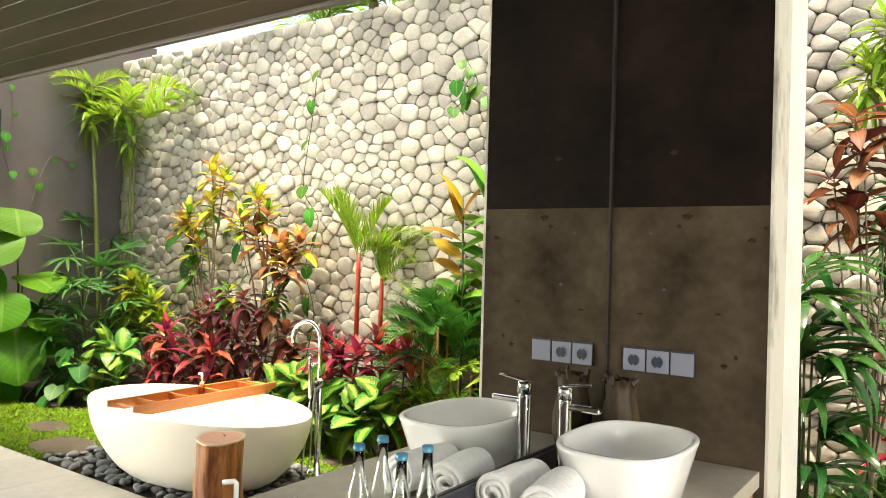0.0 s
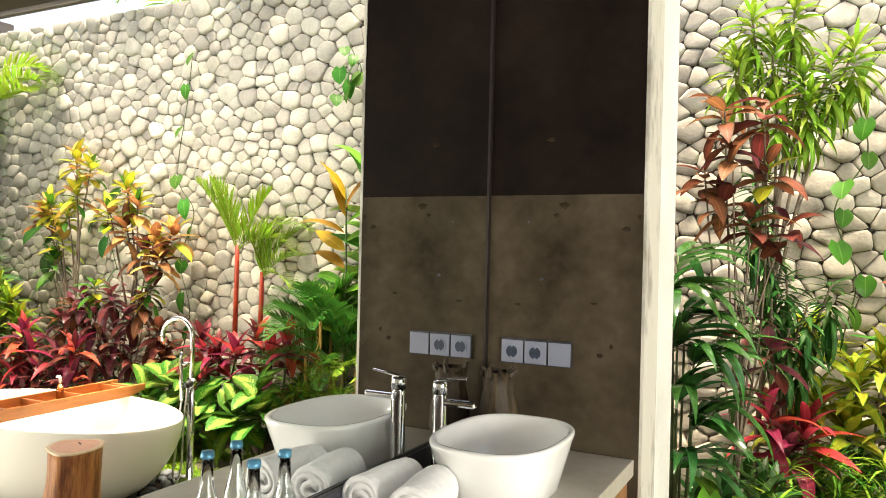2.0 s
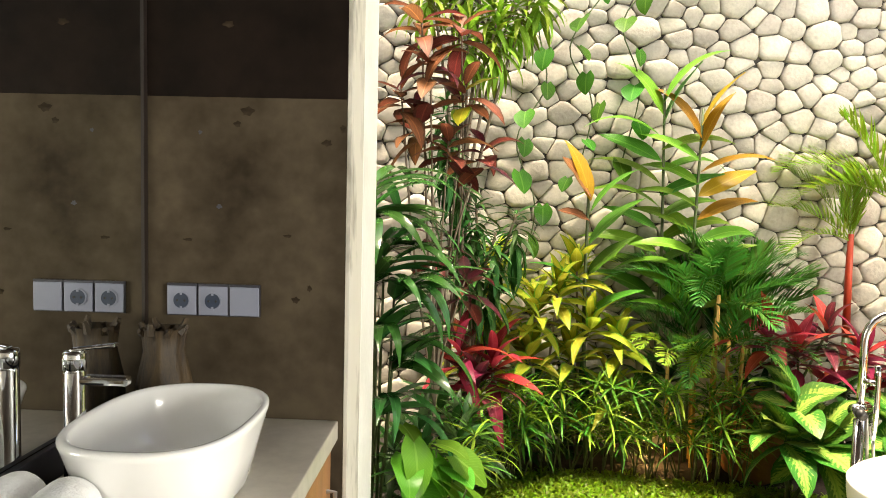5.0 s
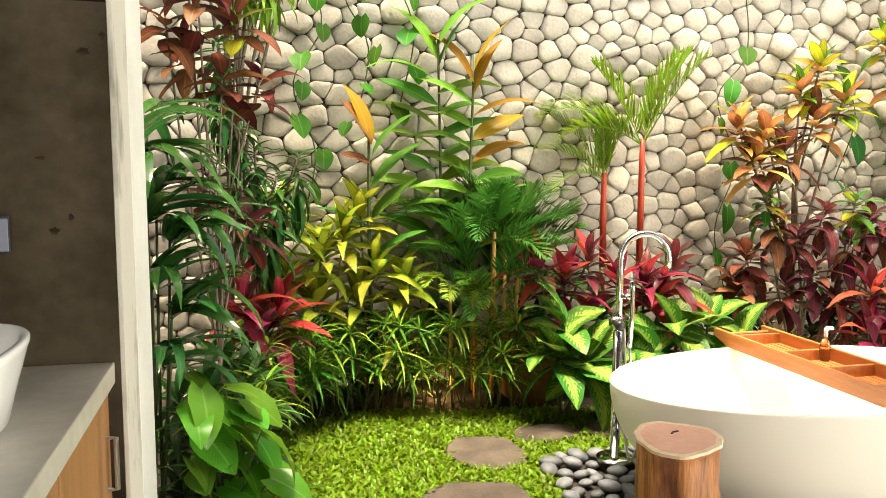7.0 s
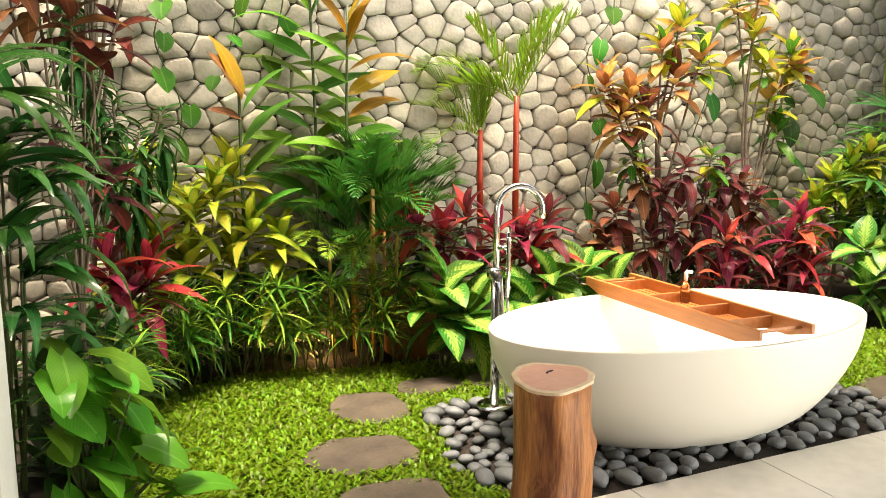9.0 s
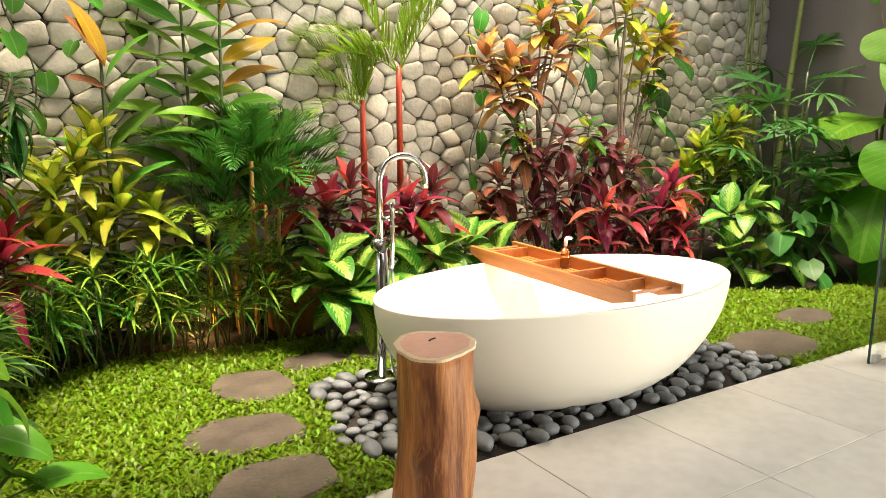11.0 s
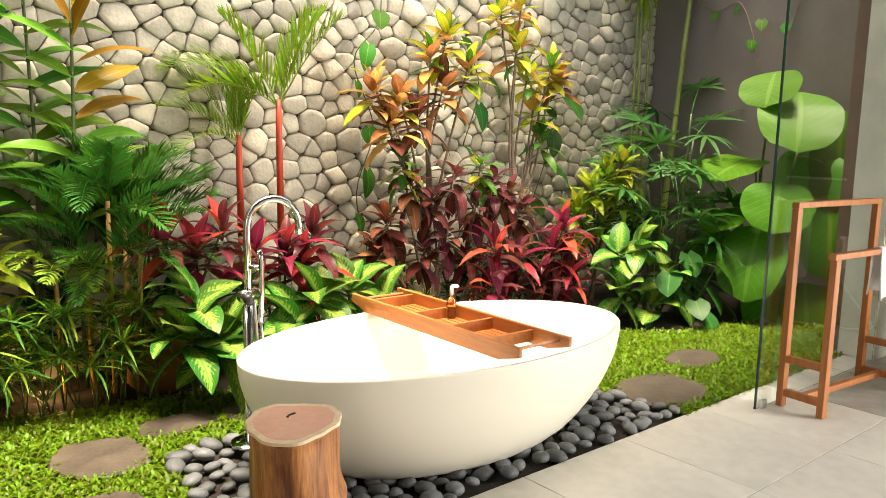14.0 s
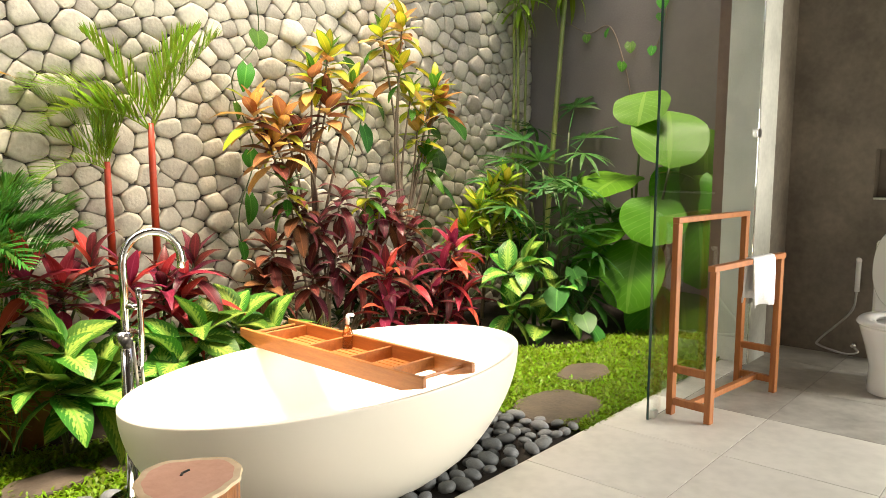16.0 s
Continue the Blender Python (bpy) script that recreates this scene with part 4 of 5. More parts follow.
# drooping glossy palm and arum beside the white pier
M_STRAP = leaf_set("strap", 0.42, 0.062, LEAF_GLOSSY, 1.5, 0.3, n=10)
palm = plant("bamboo_palm", "clump with long drooping glossy dark green leaves", "palm", (0.53, 0.86, -0.02))
for x, y, z, az, n in ((-0.08, -0.06, 1.36, -25, 10), (-0.02, -0.04, 1.24, 5, 8), (-0.06, -0.08, 1.14, -40, 10), (0.02, -0.06, 1.06, -5, 10), (-0.04, -0.08, 0.92, -30, 9), (0.02, -0.06, 0.82, 0, 9), (-0.02, -0.10, 0.68, -35, 9), (-0.06, 0.0, 1.46, 20, 6)):
    stem_to(palm, (-0.06 + rng.uniform(-.02, .02), 0.04, 0), (x, y, z), 0.007, GREEN_STEM, 0.01)
    for k in range(n):
        place_leaf(palm, M_STRAP[k % 3], (x, y, z - 0.06 * rng.random()), az - 70 + 140 * k / (n - 1) + rng.uniform(-10, 10), rng.uniform(12, 52), rng.uniform(0.75, 1.05), rng.uniform(-25, 25))
arum = plant("arum_plant", "large arrow-shaped bright green arum leaves by the pier", "foliage plant", (0.70, 0.66, -0.02))
for k in range(30):
    u = (k * 0.618) % 1
    z = 0.60 - 0.47 * (k / 29) + rng.uniform(-.03, .03)
    x, y = -0.10 + 0.36 * u * (0.55 + 0.45 * k / 29), -0.08 - 0.12 * ((k * 0.37) % 1) + 0.10 * (1 - u)
    stem_to(arum, (rng.uniform(-.03, .03), 0, 0), (x, y, z), 0.005, GREEN_STEM, 0.03)
    place_leaf(arum, M_HEART[k % 3], (x, y, z), -75 + 75 * u + rng.uniform(-25, 25), rng.uniform(-45, 8), rng.uniform(0.48, 0.74), rng.uniform(-25, 25))

# tall croton with rust leaves
shrub("rust_croton", "tall croton with rust-red and dark leaves on pale stems", "croton", (0.68, 1.22, -0.02),
      [(0.60, 1.18, 2.10, M_CRO_R), (0.76, 1.20, 2.08, M_CRO_R), (0.64, 1.14, 1.93, M_CRO_M + M_CRO_R), (0.78, 1.20, 1.84, M_CRO_R + M_CRO_Y[:1]), (0.60, 1.18, 1.70, M_CRO_R), (0.72, 1.15, 1.62, M_CRO_R), (0.86, 1.2, 1.60, M_CRO_M + M_CRO_R), (0.52, 1.2, 1.82, M_CRO_R), (0.68, 1.22, 1.20, M_CRO_M), (0.80, 1.22, 1.05, M_CRO_M)],
      M_CRO_R, 9, -25, 45, 1.05, radius=0.006, rise=0.09)
shrub("weeping_dracaena", "dracaena with drooping narrow dark green leaves", "dracaena", (0.84, 1.85, -0.02),
      [(0.76, 1.75, 1.50), (0.84, 1.78, 1.36), (0.78, 1.7, 1.24), (0.94, 1.75, 1.22), (0.86, 1.7, 1.10), (0.7, 1.75, 1.66), (1.04, 1.8, 1.32), (0.92, 1.75, 1.02), (0.68, 1.8, 1.85)], M_NARROW, 40, -80, 30, 0.95, rise=0.22)
shrub("tall_dracaena", "tall dracaena with bright narrow leaves against stone", "dracaena", (0.70, 1.95, -0.02),
      [(0.58, 1.8, 2.48), (0.76, 1.82, 2.52), (0.90, 1.84, 2.38), (1.02, 1.84, 2.42), (0.78, 1.78, 2.24), (0.92, 1.8, 2.25), (1.12, 1.86, 2.50), (0.65, 1.82, 2.7), (0.85, 1.86, 2.75)], M_NARROW_L, 46, -65, 60, 1.05, rise=0.22)

# crimson cordylines
G_CORD = "crimson cordylines in the bed"
for base, heads, mix in (((0.86, 1.74, 0), [(0.78, 1.68, 0.66), (0.94, 1.72, 0.60), (0.86, 1.66, 0.52)], 0), ((2.42, 1.98, 0), [(2.30, 1.84, 0.76), (2.44, 1.84, 0.68), (2.58, 1.84, 0.78)], 0), ((2.88, 1.95, 0), [(2.74, 1.82, 0.68), (2.90, 1.80, 0.66), (3.08, 1.82, 0.74), (2.99, 1.78, 0.60)], 0),
                         ((4.7, 1.75, 0), [(4.98, 1.72, 0.66), (4.72, 1.66, 0.36), (4.86, 1.7, 0.52), (4.98, 1.64, 0.34), (5.06, 1.75, 0.50), (4.84, 1.64, 0.22)], 1), ((4.40, 1.75, 0), [(4.34, 1.72, 0.58), (4.46, 1.66, 0.30), (4.52, 1.7, 0.50), (4.26, 1.66, 0.36)], 1)):
    shrub("cordyline", "cordyline with crimson and maroon strap leaves", "cordyline", (*base[:2], -0.02), [(*h, M_RED + M_RED + M_MAROON[:1 + 2 * mix] if (i + mix) % 3 != 2 else M_MAROON + M_RED[:1]) for i, h in enumerate(heads)], M_RED, 15, -20 - 15 * mix, 80, 1.08, GREEN_STEM, 0.010, G_CORD, rise=0.10)

# yellow dracaenas: upright vases of broad leaves on thin canes
G_YEL = "yellow dracaenas in the bed"
for base, heads in (((1.00, 2.14), [(0.96, 2.02, 1.04), (0.99, 1.98, 0.72), (0.89, 2.00, 0.61)]), ((1.19, 2.14), [(1.17, 2.04, 0.83), (1.28, 2.02, 0.94), (1.13, 1.98, 0.61)]), ((1.43, 2.14), [(1.38, 2.10, 1.04), (1.45, 2.00, 0.76), (1.35, 2.02, 0.61)]), ((1.61, 2.14), [(1.60, 2.00, 0.68), (1.56, 1.98, 0.43)])):
    shrub("yellow_dracaena", "dracaena with yellow-edged green leaves on thin canes", "dracaena", (*base, -0.02), heads, M_YELLOW, 20, -12, 82, 1.08, WOOD_STEM, 0.009, group=G_YEL, rise=0.10)
shrub("golden_dracaena", "yellow-green dracaena clump by the garden corner", "dracaena", (5.6, 1.95, -0.02), [(5.72, 1.95, 1.0), (5.55, 1.95, 0.9), (5.85, 1.9, 0.85), (5.6, 1.88, 0.7), (5.4, 1.95, 0.75), (5.9, 1.95, 1.1)], M_LIME + M_YELLOW[:1], 22, -35, 78, 1.3)

# heliconia and ginger
hel = plant("heliconia", "heliconia with ribbed paddle leaves and rusty shoot", "heliconia", (1.46, 2.05, -0.02))
stem_to(hel, (0, 0, 0), (-0.04, 0, 1.45), 0.013, GREEN_STEM)
for k, (z, az, el, m, s) in enumerate(((1.02, -10, 48, M_BANANA, 0.75), (1.18, 5, 52, M_BANANA, 0.78), (1.34, -15, 60, M_BANANA, 0.62), (1.42, 168, 62, M_CRO_R, 1.5), (1.40, 140, 74, M_AMBER, 0.9), (0.95, 195, 40, M_BANANA, 0.6), (1.30, 190, 25, M_CRO_R, 1.0), (0.8, -40, 40, M_BANANA, 0.7))):
    place_leaf(hel, m[k % 3], (-0.03, -0.02, z), az, el, s, (1 if abs(az) < 90 else -1) * rng.uniform(18, 48))
for gx, gy, h, amber in ((1.98, 2.06, 1.84, True), (1.80, 2.14, 1.95, False)):
    gin = plant("ginger", "tall ginger cane with long leaves in two ranks" + (" and amber tip" if amber else ""), "ginger", (gx, gy, -0.02), "gingers in the bed")
    stem_to(gin, (0, 0, 0), (0.01, 0.0, h + 0.05), 0.011, GREEN_STEM, 0.03)
    step = 0.060
    m = int(h / step)
    for k in range(int(m * 0.45), m + 1):
        top = k > m - 3
        right = k % 2 == 0
        mesh = M_AMBER if amber and (top or (right and k > m - 9)) else M_GINGER if amber or k % 3 else M_BANANA
        place_leaf(gin, mesh[k % 3], (0.005, -0.01, k * step), (0 if right else 180) + rng.uniform(-22, 22) - 8, (68 if top else 30) + rng.uniform(-7, 7), rng.uniform(0.78, 0.98) * (0.92 if mesh is M_BANANA else 1.0), (1 if right else -1) * rng.uniform(18, 48))

# areca palm clump with golden canes
ar = plant("areca_palm", "dense areca palm clump with golden canes", "palm", (2.06, 2.02, -0.02))
for k in range(46):
    a = k * 137.5
    h = 0.50 + 0.52 * rng.random()
    bx, by = 0.20 * math.cos(radians(a)) * rng.random(), 0.10 * math.sin(radians(a))
    if k % 6 == 0:
        part("cane", tube([(bx, by - 0.02, 0), (bx * 1.1, by * 1.1 - 0.02, h)], 0.012, 6, None, 0.8), GOLD_CANE, ar, "", True)
    place_leaf(ar, F_ARECA[k % 3], (bx * 1.1, by * 1.1, h), a, 68 - 50 * rng.random(), rng.uniform(0.50, 0.68), rng.uniform(-25, 25), "frond")
for k in range(18):
    az = (0 if k % 2 else 180) + rng.uniform(-50, 50)
    place_leaf(ar, F_DENSE[k % 3], (0.16 + rng.uniform(-.08, .08), 0.10 + rng.uniform(-.05, .05), 0.62 + 0.2 * rng.random()), az, rng.uniform(48, 84), rng.uniform(0.75, 1.0), rng.uniform(-40, 40), "frond")
for k in range(16):
    place_leaf(ar, F_TIP[k % 3], (-0.28 + 0.55 * rng.random(), -0.10, 0.50 + 0.24 * rng.random()), rng.uniform(-170, -10), rng.uniform(5, 45), rng.uniform(0.6, 0.9), rng.uniform(-25, 25), "frond")

# sealing-wax palms
for px, py, pz, fronds in ((2.83, 2.18, 1.20, ((80, 84, 0.62), (-10, 76, 0.60), (172, 62, 0.72), (185, 40, 0.70), (160, 78, 0.62), (200, 22, 0.62))),
                           (3.055, 2.15, 1.40, ((-6, 60, 1.0), (8, 70, 0.95), (178, 46, 0.95), (186, 60, 0.85), (-30, 80, 0.8), (172, 32, 0.85)))):
    wax = plant("sealing_wax_palm", "slender palm with bright red stem and feather crown", "palm", (px, py, -0.02), "red-stemmed palms")
    part("lower_stem", tube([(0.01, 0, 0), (0.006, 0, 0.72)], 0.022, 12, None, 0.9), GREEN_STEM, wax, "ringed green lower stem", True)
    part("crownshaft", tube([(0.006, 0, 0.71), (0, 0, pz - 0.1), (0, 0, pz + 0.06)], 0.021, 12, None, 0.7), RED_STEM, wax, "bright red crownshaft", True)
    for k, (az, el, s) in enumerate(fronds):
        place_leaf(wax, F_PALM_UP[k % 3] if el > 50 else F_PALM[k % 3], (0, 0, pz + 0.02), az + rng.uniform(-6, 6), el, s * 0.92, rng.uniform(-20, 20), "frond")

# dieffenbachias: broad blades that lean out over the lawn
def dieffenbachia(x, y, heads):
    root = plant("dieffenbachia", "dieffenbachia with cream-splashed broad green leaves", "dieffenbachia", (x, y, -0.02), "dieffenbachias along the bed")
    for hx, hy, hz, n in heads:
        at = Vector((hx - x, hy - y, hz))
        stem_to(root, (rng.uniform(-.03, .03), rng.uniform(-.03, .03), -0.02), at, 0.011, GREEN_STEM, 0.03)
        for k in range(n):
            u = k / max(1, n - 1)
            az = -90 + 105 * math.sin(k * 2.4 + hx * 9) + rng.uniform(-22, 22)
            place_leaf(root, rng.choice(M_DIEF), at + Vector((0, 0, -0.06 + 0.07 * u)), az + (180 if u > 0.8 else 0), -38 + 105 * u + rng.uniform(-10, 10), rng.uniform(0.82, 1.05) * (1 - 0.15 * u), rng.uniform(-20, 20))
for x, y, heads in ((2.34, 1.62, ((2.28, 1.55, 0.36, 10), (2.42, 1.5, 0.34, 10), (2.34, 1.6, 0.50, 9))), (2.86, 1.62, ((2.82, 1.55, 0.36, 10), (2.96, 1.58, 0.46, 9), (2.72, 1.5, 0.24, 9))), (3.24, 1.66, ((3.18, 1.62, 0.46, 10), (3.34, 1.56, 0.34, 9), (3.06, 1.5, 0.22, 8))),
                    (5.40, 1.52, ((5.30, 1.48, 0.50, 7), (5.46, 1.45, 0.54, 6), (5.22, 1.40, 0.26, 6))), (5.62, 1.35, ((5.60, 1.28, 0.30, 6), (5.45, 1.30, 0.14, 6)))):
    dieffenbachia(x, y, heads)

# big croton in the middle of the bed
MIX_O, MIX_Y, MIX_M = M_CRO_O + M_CRO_O + M_CRO_Y + M_CRO_R[:1], M_CRO_Y + M_CRO_Y + M_CRO_O[:1] + M_CRO_G[:2], M_CRO_M + M_CRO_M + M_CRO_R[:2]
cro = [(3.60, 2.02, 1.56, MIX_O), (3.78, 2.0, 1.50, MIX_O), (3.70, 1.98, 1.36, M_CRO_O + M_CRO_R), (4.18, 2.05, 1.92, MIX_Y), (4.32, 2.0, 1.72, MIX_Y), (4.05, 2.05, 1.80, MIX_Y), (4.12, 2.0, 1.60, M_CRO_O + M_CRO_R), (3.90, 2.0, 1.42, M_CRO_R)]
shrub("orange_croton", "croton shrub with orange and yellow upper leaves", "croton", (4.05, 1.98, -0.02), cro, M_CRO_O, 17, -30, 76, 1.12, radius=0.010, rise=0.14)
cro = [(4.66, 2.08, 2.12, MIX_Y), (4.80, 2.05, 1.90, M_CRO_O + MIX_Y), (5.28, 2.1, 1.72, MIX_O), (5.20, 2.08, 1.80, MIX_Y), (5.02, 2.08, 1.50, MIX_Y), (4.95, 2.08, 1.72, M_CRO_G + M_CRO_Y), (4.88, 2.1, 2.2, MIX_O), (5.08, 2.05, 1.30, M_CRO_G)]
shrub("orange_croton", "croton shrub with orange and yellow upper leaves", "croton", (4.72, 2.02, -0.02), cro, M_CRO_O, 15, -30, 76, 1.12, radius=0.010, rise=0.14)
low = [(3.62, 1.92, 0.78, M_CRO_R), (3.80, 1.9, 1.0, MIX_M), (3.95, 1.9, 0.90, MIX_M), (4.12, 1.88, 1.05, MIX_M), (4.36, 1.9, 1.10, M_CRO_G + M_CRO_Y[:1]), (4.48, 1.9, 1.0, MIX_M), (4.62, 1.9, 0.92, M_CRO_R + M_CRO_M), (4.30, 1.86, 0.86, MIX_M), (4.05, 1.85, 0.70, MIX_M), (3.74, 1.92, 1.14, M_CRO_G + M_CRO_Y[:1]), (3.56, 1.9, 0.60, M_CRO_R), (4.75, 1.9, 0.80, MIX_M), (3.86, 1.86, 0.60, MIX_M), (4.2, 1.84, 0.55, M_CRO_M)]
shrub("maroon_croton", "croton with dark maroon drooping leaves", "croton", (4.02, 1.88, -0.02), low, M_CRO_M, 17, -50, 50, 1.1, radius=0.009, rise=0.14)

# fan palms by the grey wall
rh = plant("fan_palm", "lady palm clump with dark fingered fan leaves", "palm", (6.12, 1.68, -0.02))
for k, (x, y, z) in enumerate(((0.2, -0.08, 1.3), (-0.05, -0.15, 0.8), (-0.25, 0.0, 0.95), (0.05, -0.1, 1.05), (0.3, -0.1, 0.9), (-0.15, -0.18, 0.55), (0.1, -0.22, 0.62), (-0.35, -0.05, 0.65), (0.35, 0.05, 1.5), (-0.1, 0.0, 1.2), (0.25, -0.2, 0.5), (-0.3, -0.15, 0.4))):
    stem_to(rh, (x * 0.4, y * 0.4, 0), (x, y, z), 0.011, GREEN_STEM, 0.03, "cane", 0.8)
    for j in range(4):
        place_leaf(rh, FAN[(k + j) % 3], (x, y, z - 0.05 * j), k * 47 + j * 100 + rng.uniform(-20, 20), 35 - 22 * j + rng.uniform(-8, 8), rng.uniform(1.15, 1.45), rng.uniform(-20, 20), "fan_leaf")

# giant round-leaved plant
giant = plant("giant_leaf_plant", "plant with giant glossy round green leaves", "foliage plant", (6.40, 1.02, -0.02))
for k, (x, y, z, az, el, s) in enumerate(((6.30, 1.01, 1.65, -165, -42, 0.78), (6.30, 0.78, 1.42, 25, 60, 1.10), (6.60, 0.62, 1.29, -130, -72, 1.00), (6.10, 0.79, 0.83, -150, -55, 0.88), (6.20, 1.17, 1.11, 170, -8, 0.95), (6.05, 0.91, 0.52, -165, -42, 1.00), (6.10, 1.15, 0.72, 175, -24, 0.75), (6.10, 1.25, 0.52, 170, -32, 0.72), (6.40, 0.55, 0.66, -140, -60, 0.90), (6.30, 0.62, 0.12, -140, -58, 0.85), (6.45, 0.74, 1.06, -145, -52, 0.95), (6.20, 0.84, 0.19, -150, -58, 0.80), (6.55, 0.57, 0.98, -130, -65, 0.90))):
    a, e = radians(az), radians(el)
    out = Vector((math.cos(a) * math.cos(e), math.sin(a) * math.cos(e), math.sin(e)))
    at = Vector((x, y, z)) - out * 0.23 * s - Vector((6.40, 1.02, -0.02))
    stem_to(giant, (rng.uniform(-.04, .04), 0, 0), at, 0.014, GREEN_STEM, 0.05, "stalk")
    place_leaf(giant, M_ROUND[k % 3], at, az, el, s * 1.1, rng.uniform(-12, 12))
place_leaf(giant, M_LIME[1], (0.0, -0.05, 1.16), -80, 15, 1.5)
elephant = plant("elephant_ear", "low elephant-ear plant with dark heart leaves", "foliage plant", (5.72, 1.25, -0.02))
for k, (x, y, z, az) in enumerate(((-0.22, -0.05, 0.38, -150), (0.1, -0.15, 0.26, -90), (0.12, -0.2, 0.42, -60), (-0.12, -0.2, 0.2, -130), (0.25, -0.1, 0.35, -40), (-0.05, -0.22, 0.12, -100), (-0.02, -0.05, 0.5, -110), (0.2, -0.22, 0.16, -70))):
    stem_to(elephant, (0, 0, 0), (x, y, z), 0.006, GREEN_STEM, 0.03)
    place_leaf(elephant, M_HEART_D[k % 3], (x, y, z), az, -35 + rng.uniform(-12, 12), rng.uniform(0.85, 1.05), rng.uniform(-15, 15))

# bamboo canes by the corner and their leafy crown
def cane(root, x0, y0, x1, y1, z1, r):
    bm = bmesh.new()
    n = int(z1 / 0.24)
    for k in range(n):
        a, b = k / n, (k + 1) / n
        p = Vector((x0 + (x1 - x0) * a, y0 + (y1 - y0) * a, z1 * a))
        q = Vector((x0 + (x1 - x0) * b, y0 + (y1 - y0) * b, z1 * b))
        tube([p, p.lerp(q, 0.03), p.lerp(q, 0.97), q], r * (1 - 0.3 * a), 8, bm)
        tube([q - (q - p) * 0.03, q + (q - p) * 0.0], r * 1.18 * (1 - 0.3 * a), 8, bm)
    part("cane", bm, BAMBOO, root, "", True)
bam = plant("bamboo", "tall green bamboo canes in the garden corner", "bamboo", (6.5, 2.0, -0.02))
cane(bam, 0.0, 0.0, 0.28, -0.05, 3.25, 0.026)
for dx, dy, lx, h in ((-0.05, 0.2, -0.08, 3.1), (-0.12, 0.22, -0.02, 2.9), (0.02, 0.22, 0.03, 2.7)):
    cane(bam, dx, dy, dx + lx, dy, h, 0.014)
for k in range(26):
    a = k * 137.5
    place_leaf(bam, F_PALM[k % 3], (0.26 + 0.05 * math.cos(a), -0.05, 3.2 - 0.35 * rng.random()) if k % 2 else (-0.12, 0.18, 3.1 - 0.5 * rng.random()), a, 45 - 60 * rng.random(), rng.uniform(0.55, 0.8), rng.uniform(-30, 30), "frond")
for px, py, pz in ((0.28, -0.05, 3.2), (0.2, -0.1, 2.95), (-0.1, 0.1, 3.05), (-0.15, 0.15, 2.7)):
    rosette(bam, (px, py, pz), M_NARROW_L, 22, -65, 50, 1.7, 0.2)
for k in range(3):
    place_leaf(bam, F_PALM[k], (-0.45, 0.1, 2.75 + 0.15 * k), 185 - 12 * k, 22, 0.9, 10, "frond")

# sedge along the bed's front
for k in range(34):
    x = 0.95 + 1.30 * k / 25 if k < 26 else 0.72 + 0.04 * (k - 26)
    y = bed_front(x) - 0.06 + 0.16 * rng.random()
    s = plant("umbrella_sedge", "tuft of umbrella sedge with radiating narrow leaves", "sedge", (x, y, -0.02), "sedge tufts along the bed")
    for j in range(3):
        hx, hy, hz = rng.uniform(-.09, .09), rng.uniform(-.12, .06), rng.uniform(0.20, 0.30) + 0.10 * j
        stem_to(s, (0, 0, 0), (hx, hy, hz), 0.004, GREEN_STEM, 0.02)
        rosette(s, (hx, hy, hz), M_SEDGE + M_SEDGE_L[:1] if k % 3 else M_SEDGE_L + M_SEDGE[:1], 18, -22, 52, 0.95, 0.01)
ys = plant("yellow_sedge", "small yellow-green grass tuft behind the bathtub", "sedge", (3.75, 1.72, -0.02))
rosette(ys, (0, 0, 0.25), M_SEDGE_L, 40, -20, 75, 1.0, 0.2)

# dark low filler foliage, added to stand for shade under the taller plants
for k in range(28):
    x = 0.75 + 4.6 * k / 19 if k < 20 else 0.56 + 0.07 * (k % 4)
    s = plant("shade_filler", "added dark green filler foliage standing for shade under the taller plants", "fern", (x, 2.08 + 0.12 * rng.random() if k < 20 else 0.98 + 0.16 * (k % 5), -0.02), "low foliage in the bed")
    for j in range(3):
        rosette(s, (rng.uniform(-.12, .12), rng.uniform(-.06, .06), 0.10 + 0.17 * j), M_SHADE_FILL, 12, -15, 60, 1.0, 0.05)

# climbing vines on the stone
def vine(points, step, meshes=M_HEART_S, off=0.11):
    root = plant("wall_vine", "climbing vine with heart leaves on the stone wall", "vine", (points[0][0], STONE_Y - off, points[0][1]), "vines on the stone wall")
    p0 = points[0]
    line = curve_points([(x - p0[0], rng.uniform(-.01, .01), z - p0[1]) for x, z in points], 6)
    part("runner", tube(line, 0.004, 5), GREEN_STEM, root, "", True)
    for k in range(0, len(line), step):
        place_leaf(root, meshes[k % 3], line[k] + Vector((rng.uniform(-.05, .05), -0.03, 0)), rng.uniform(-140, -40), -60 + rng.uniform(-20, 25), rng.uniform(0.7, 1.1), rng.uniform(-25, 25))
vine([(1.10, 1.0), (1.16, 1.35), (1.05, 1.7), (1.2, 2.0), (1.15, 2.35), (1.3, 2.6)], 3)
vine([(1.62, 1.6), (1.7, 2.0), (1.6, 2.35), (1.85, 2.6), (2.2, 2.75)], 3)
vine([(1.38, 1.5), (1.45, 1.9), (1.32, 2.2), (1.5, 2.5)], 3)
vine([(3.72, 0.5), (3.62, 0.9), (3.75, 1.3), (3.6, 1.7), (3.8, 2.0), (3.72, 2.6), (3.66, 3.0)], 4)
vine([(4.5, 1.2), (4.62, 1.6), (4.5, 1.9)], 4, M_HEART_D)
vine([(5.2, 0.8), (5.35, 1.2), (5.3, 1.5), (5.6, 1.6)], 4, M_HEART_D)
vine([(2.2, 2.55), (2.0, 2.7), (2.1, 2.9)], 2)
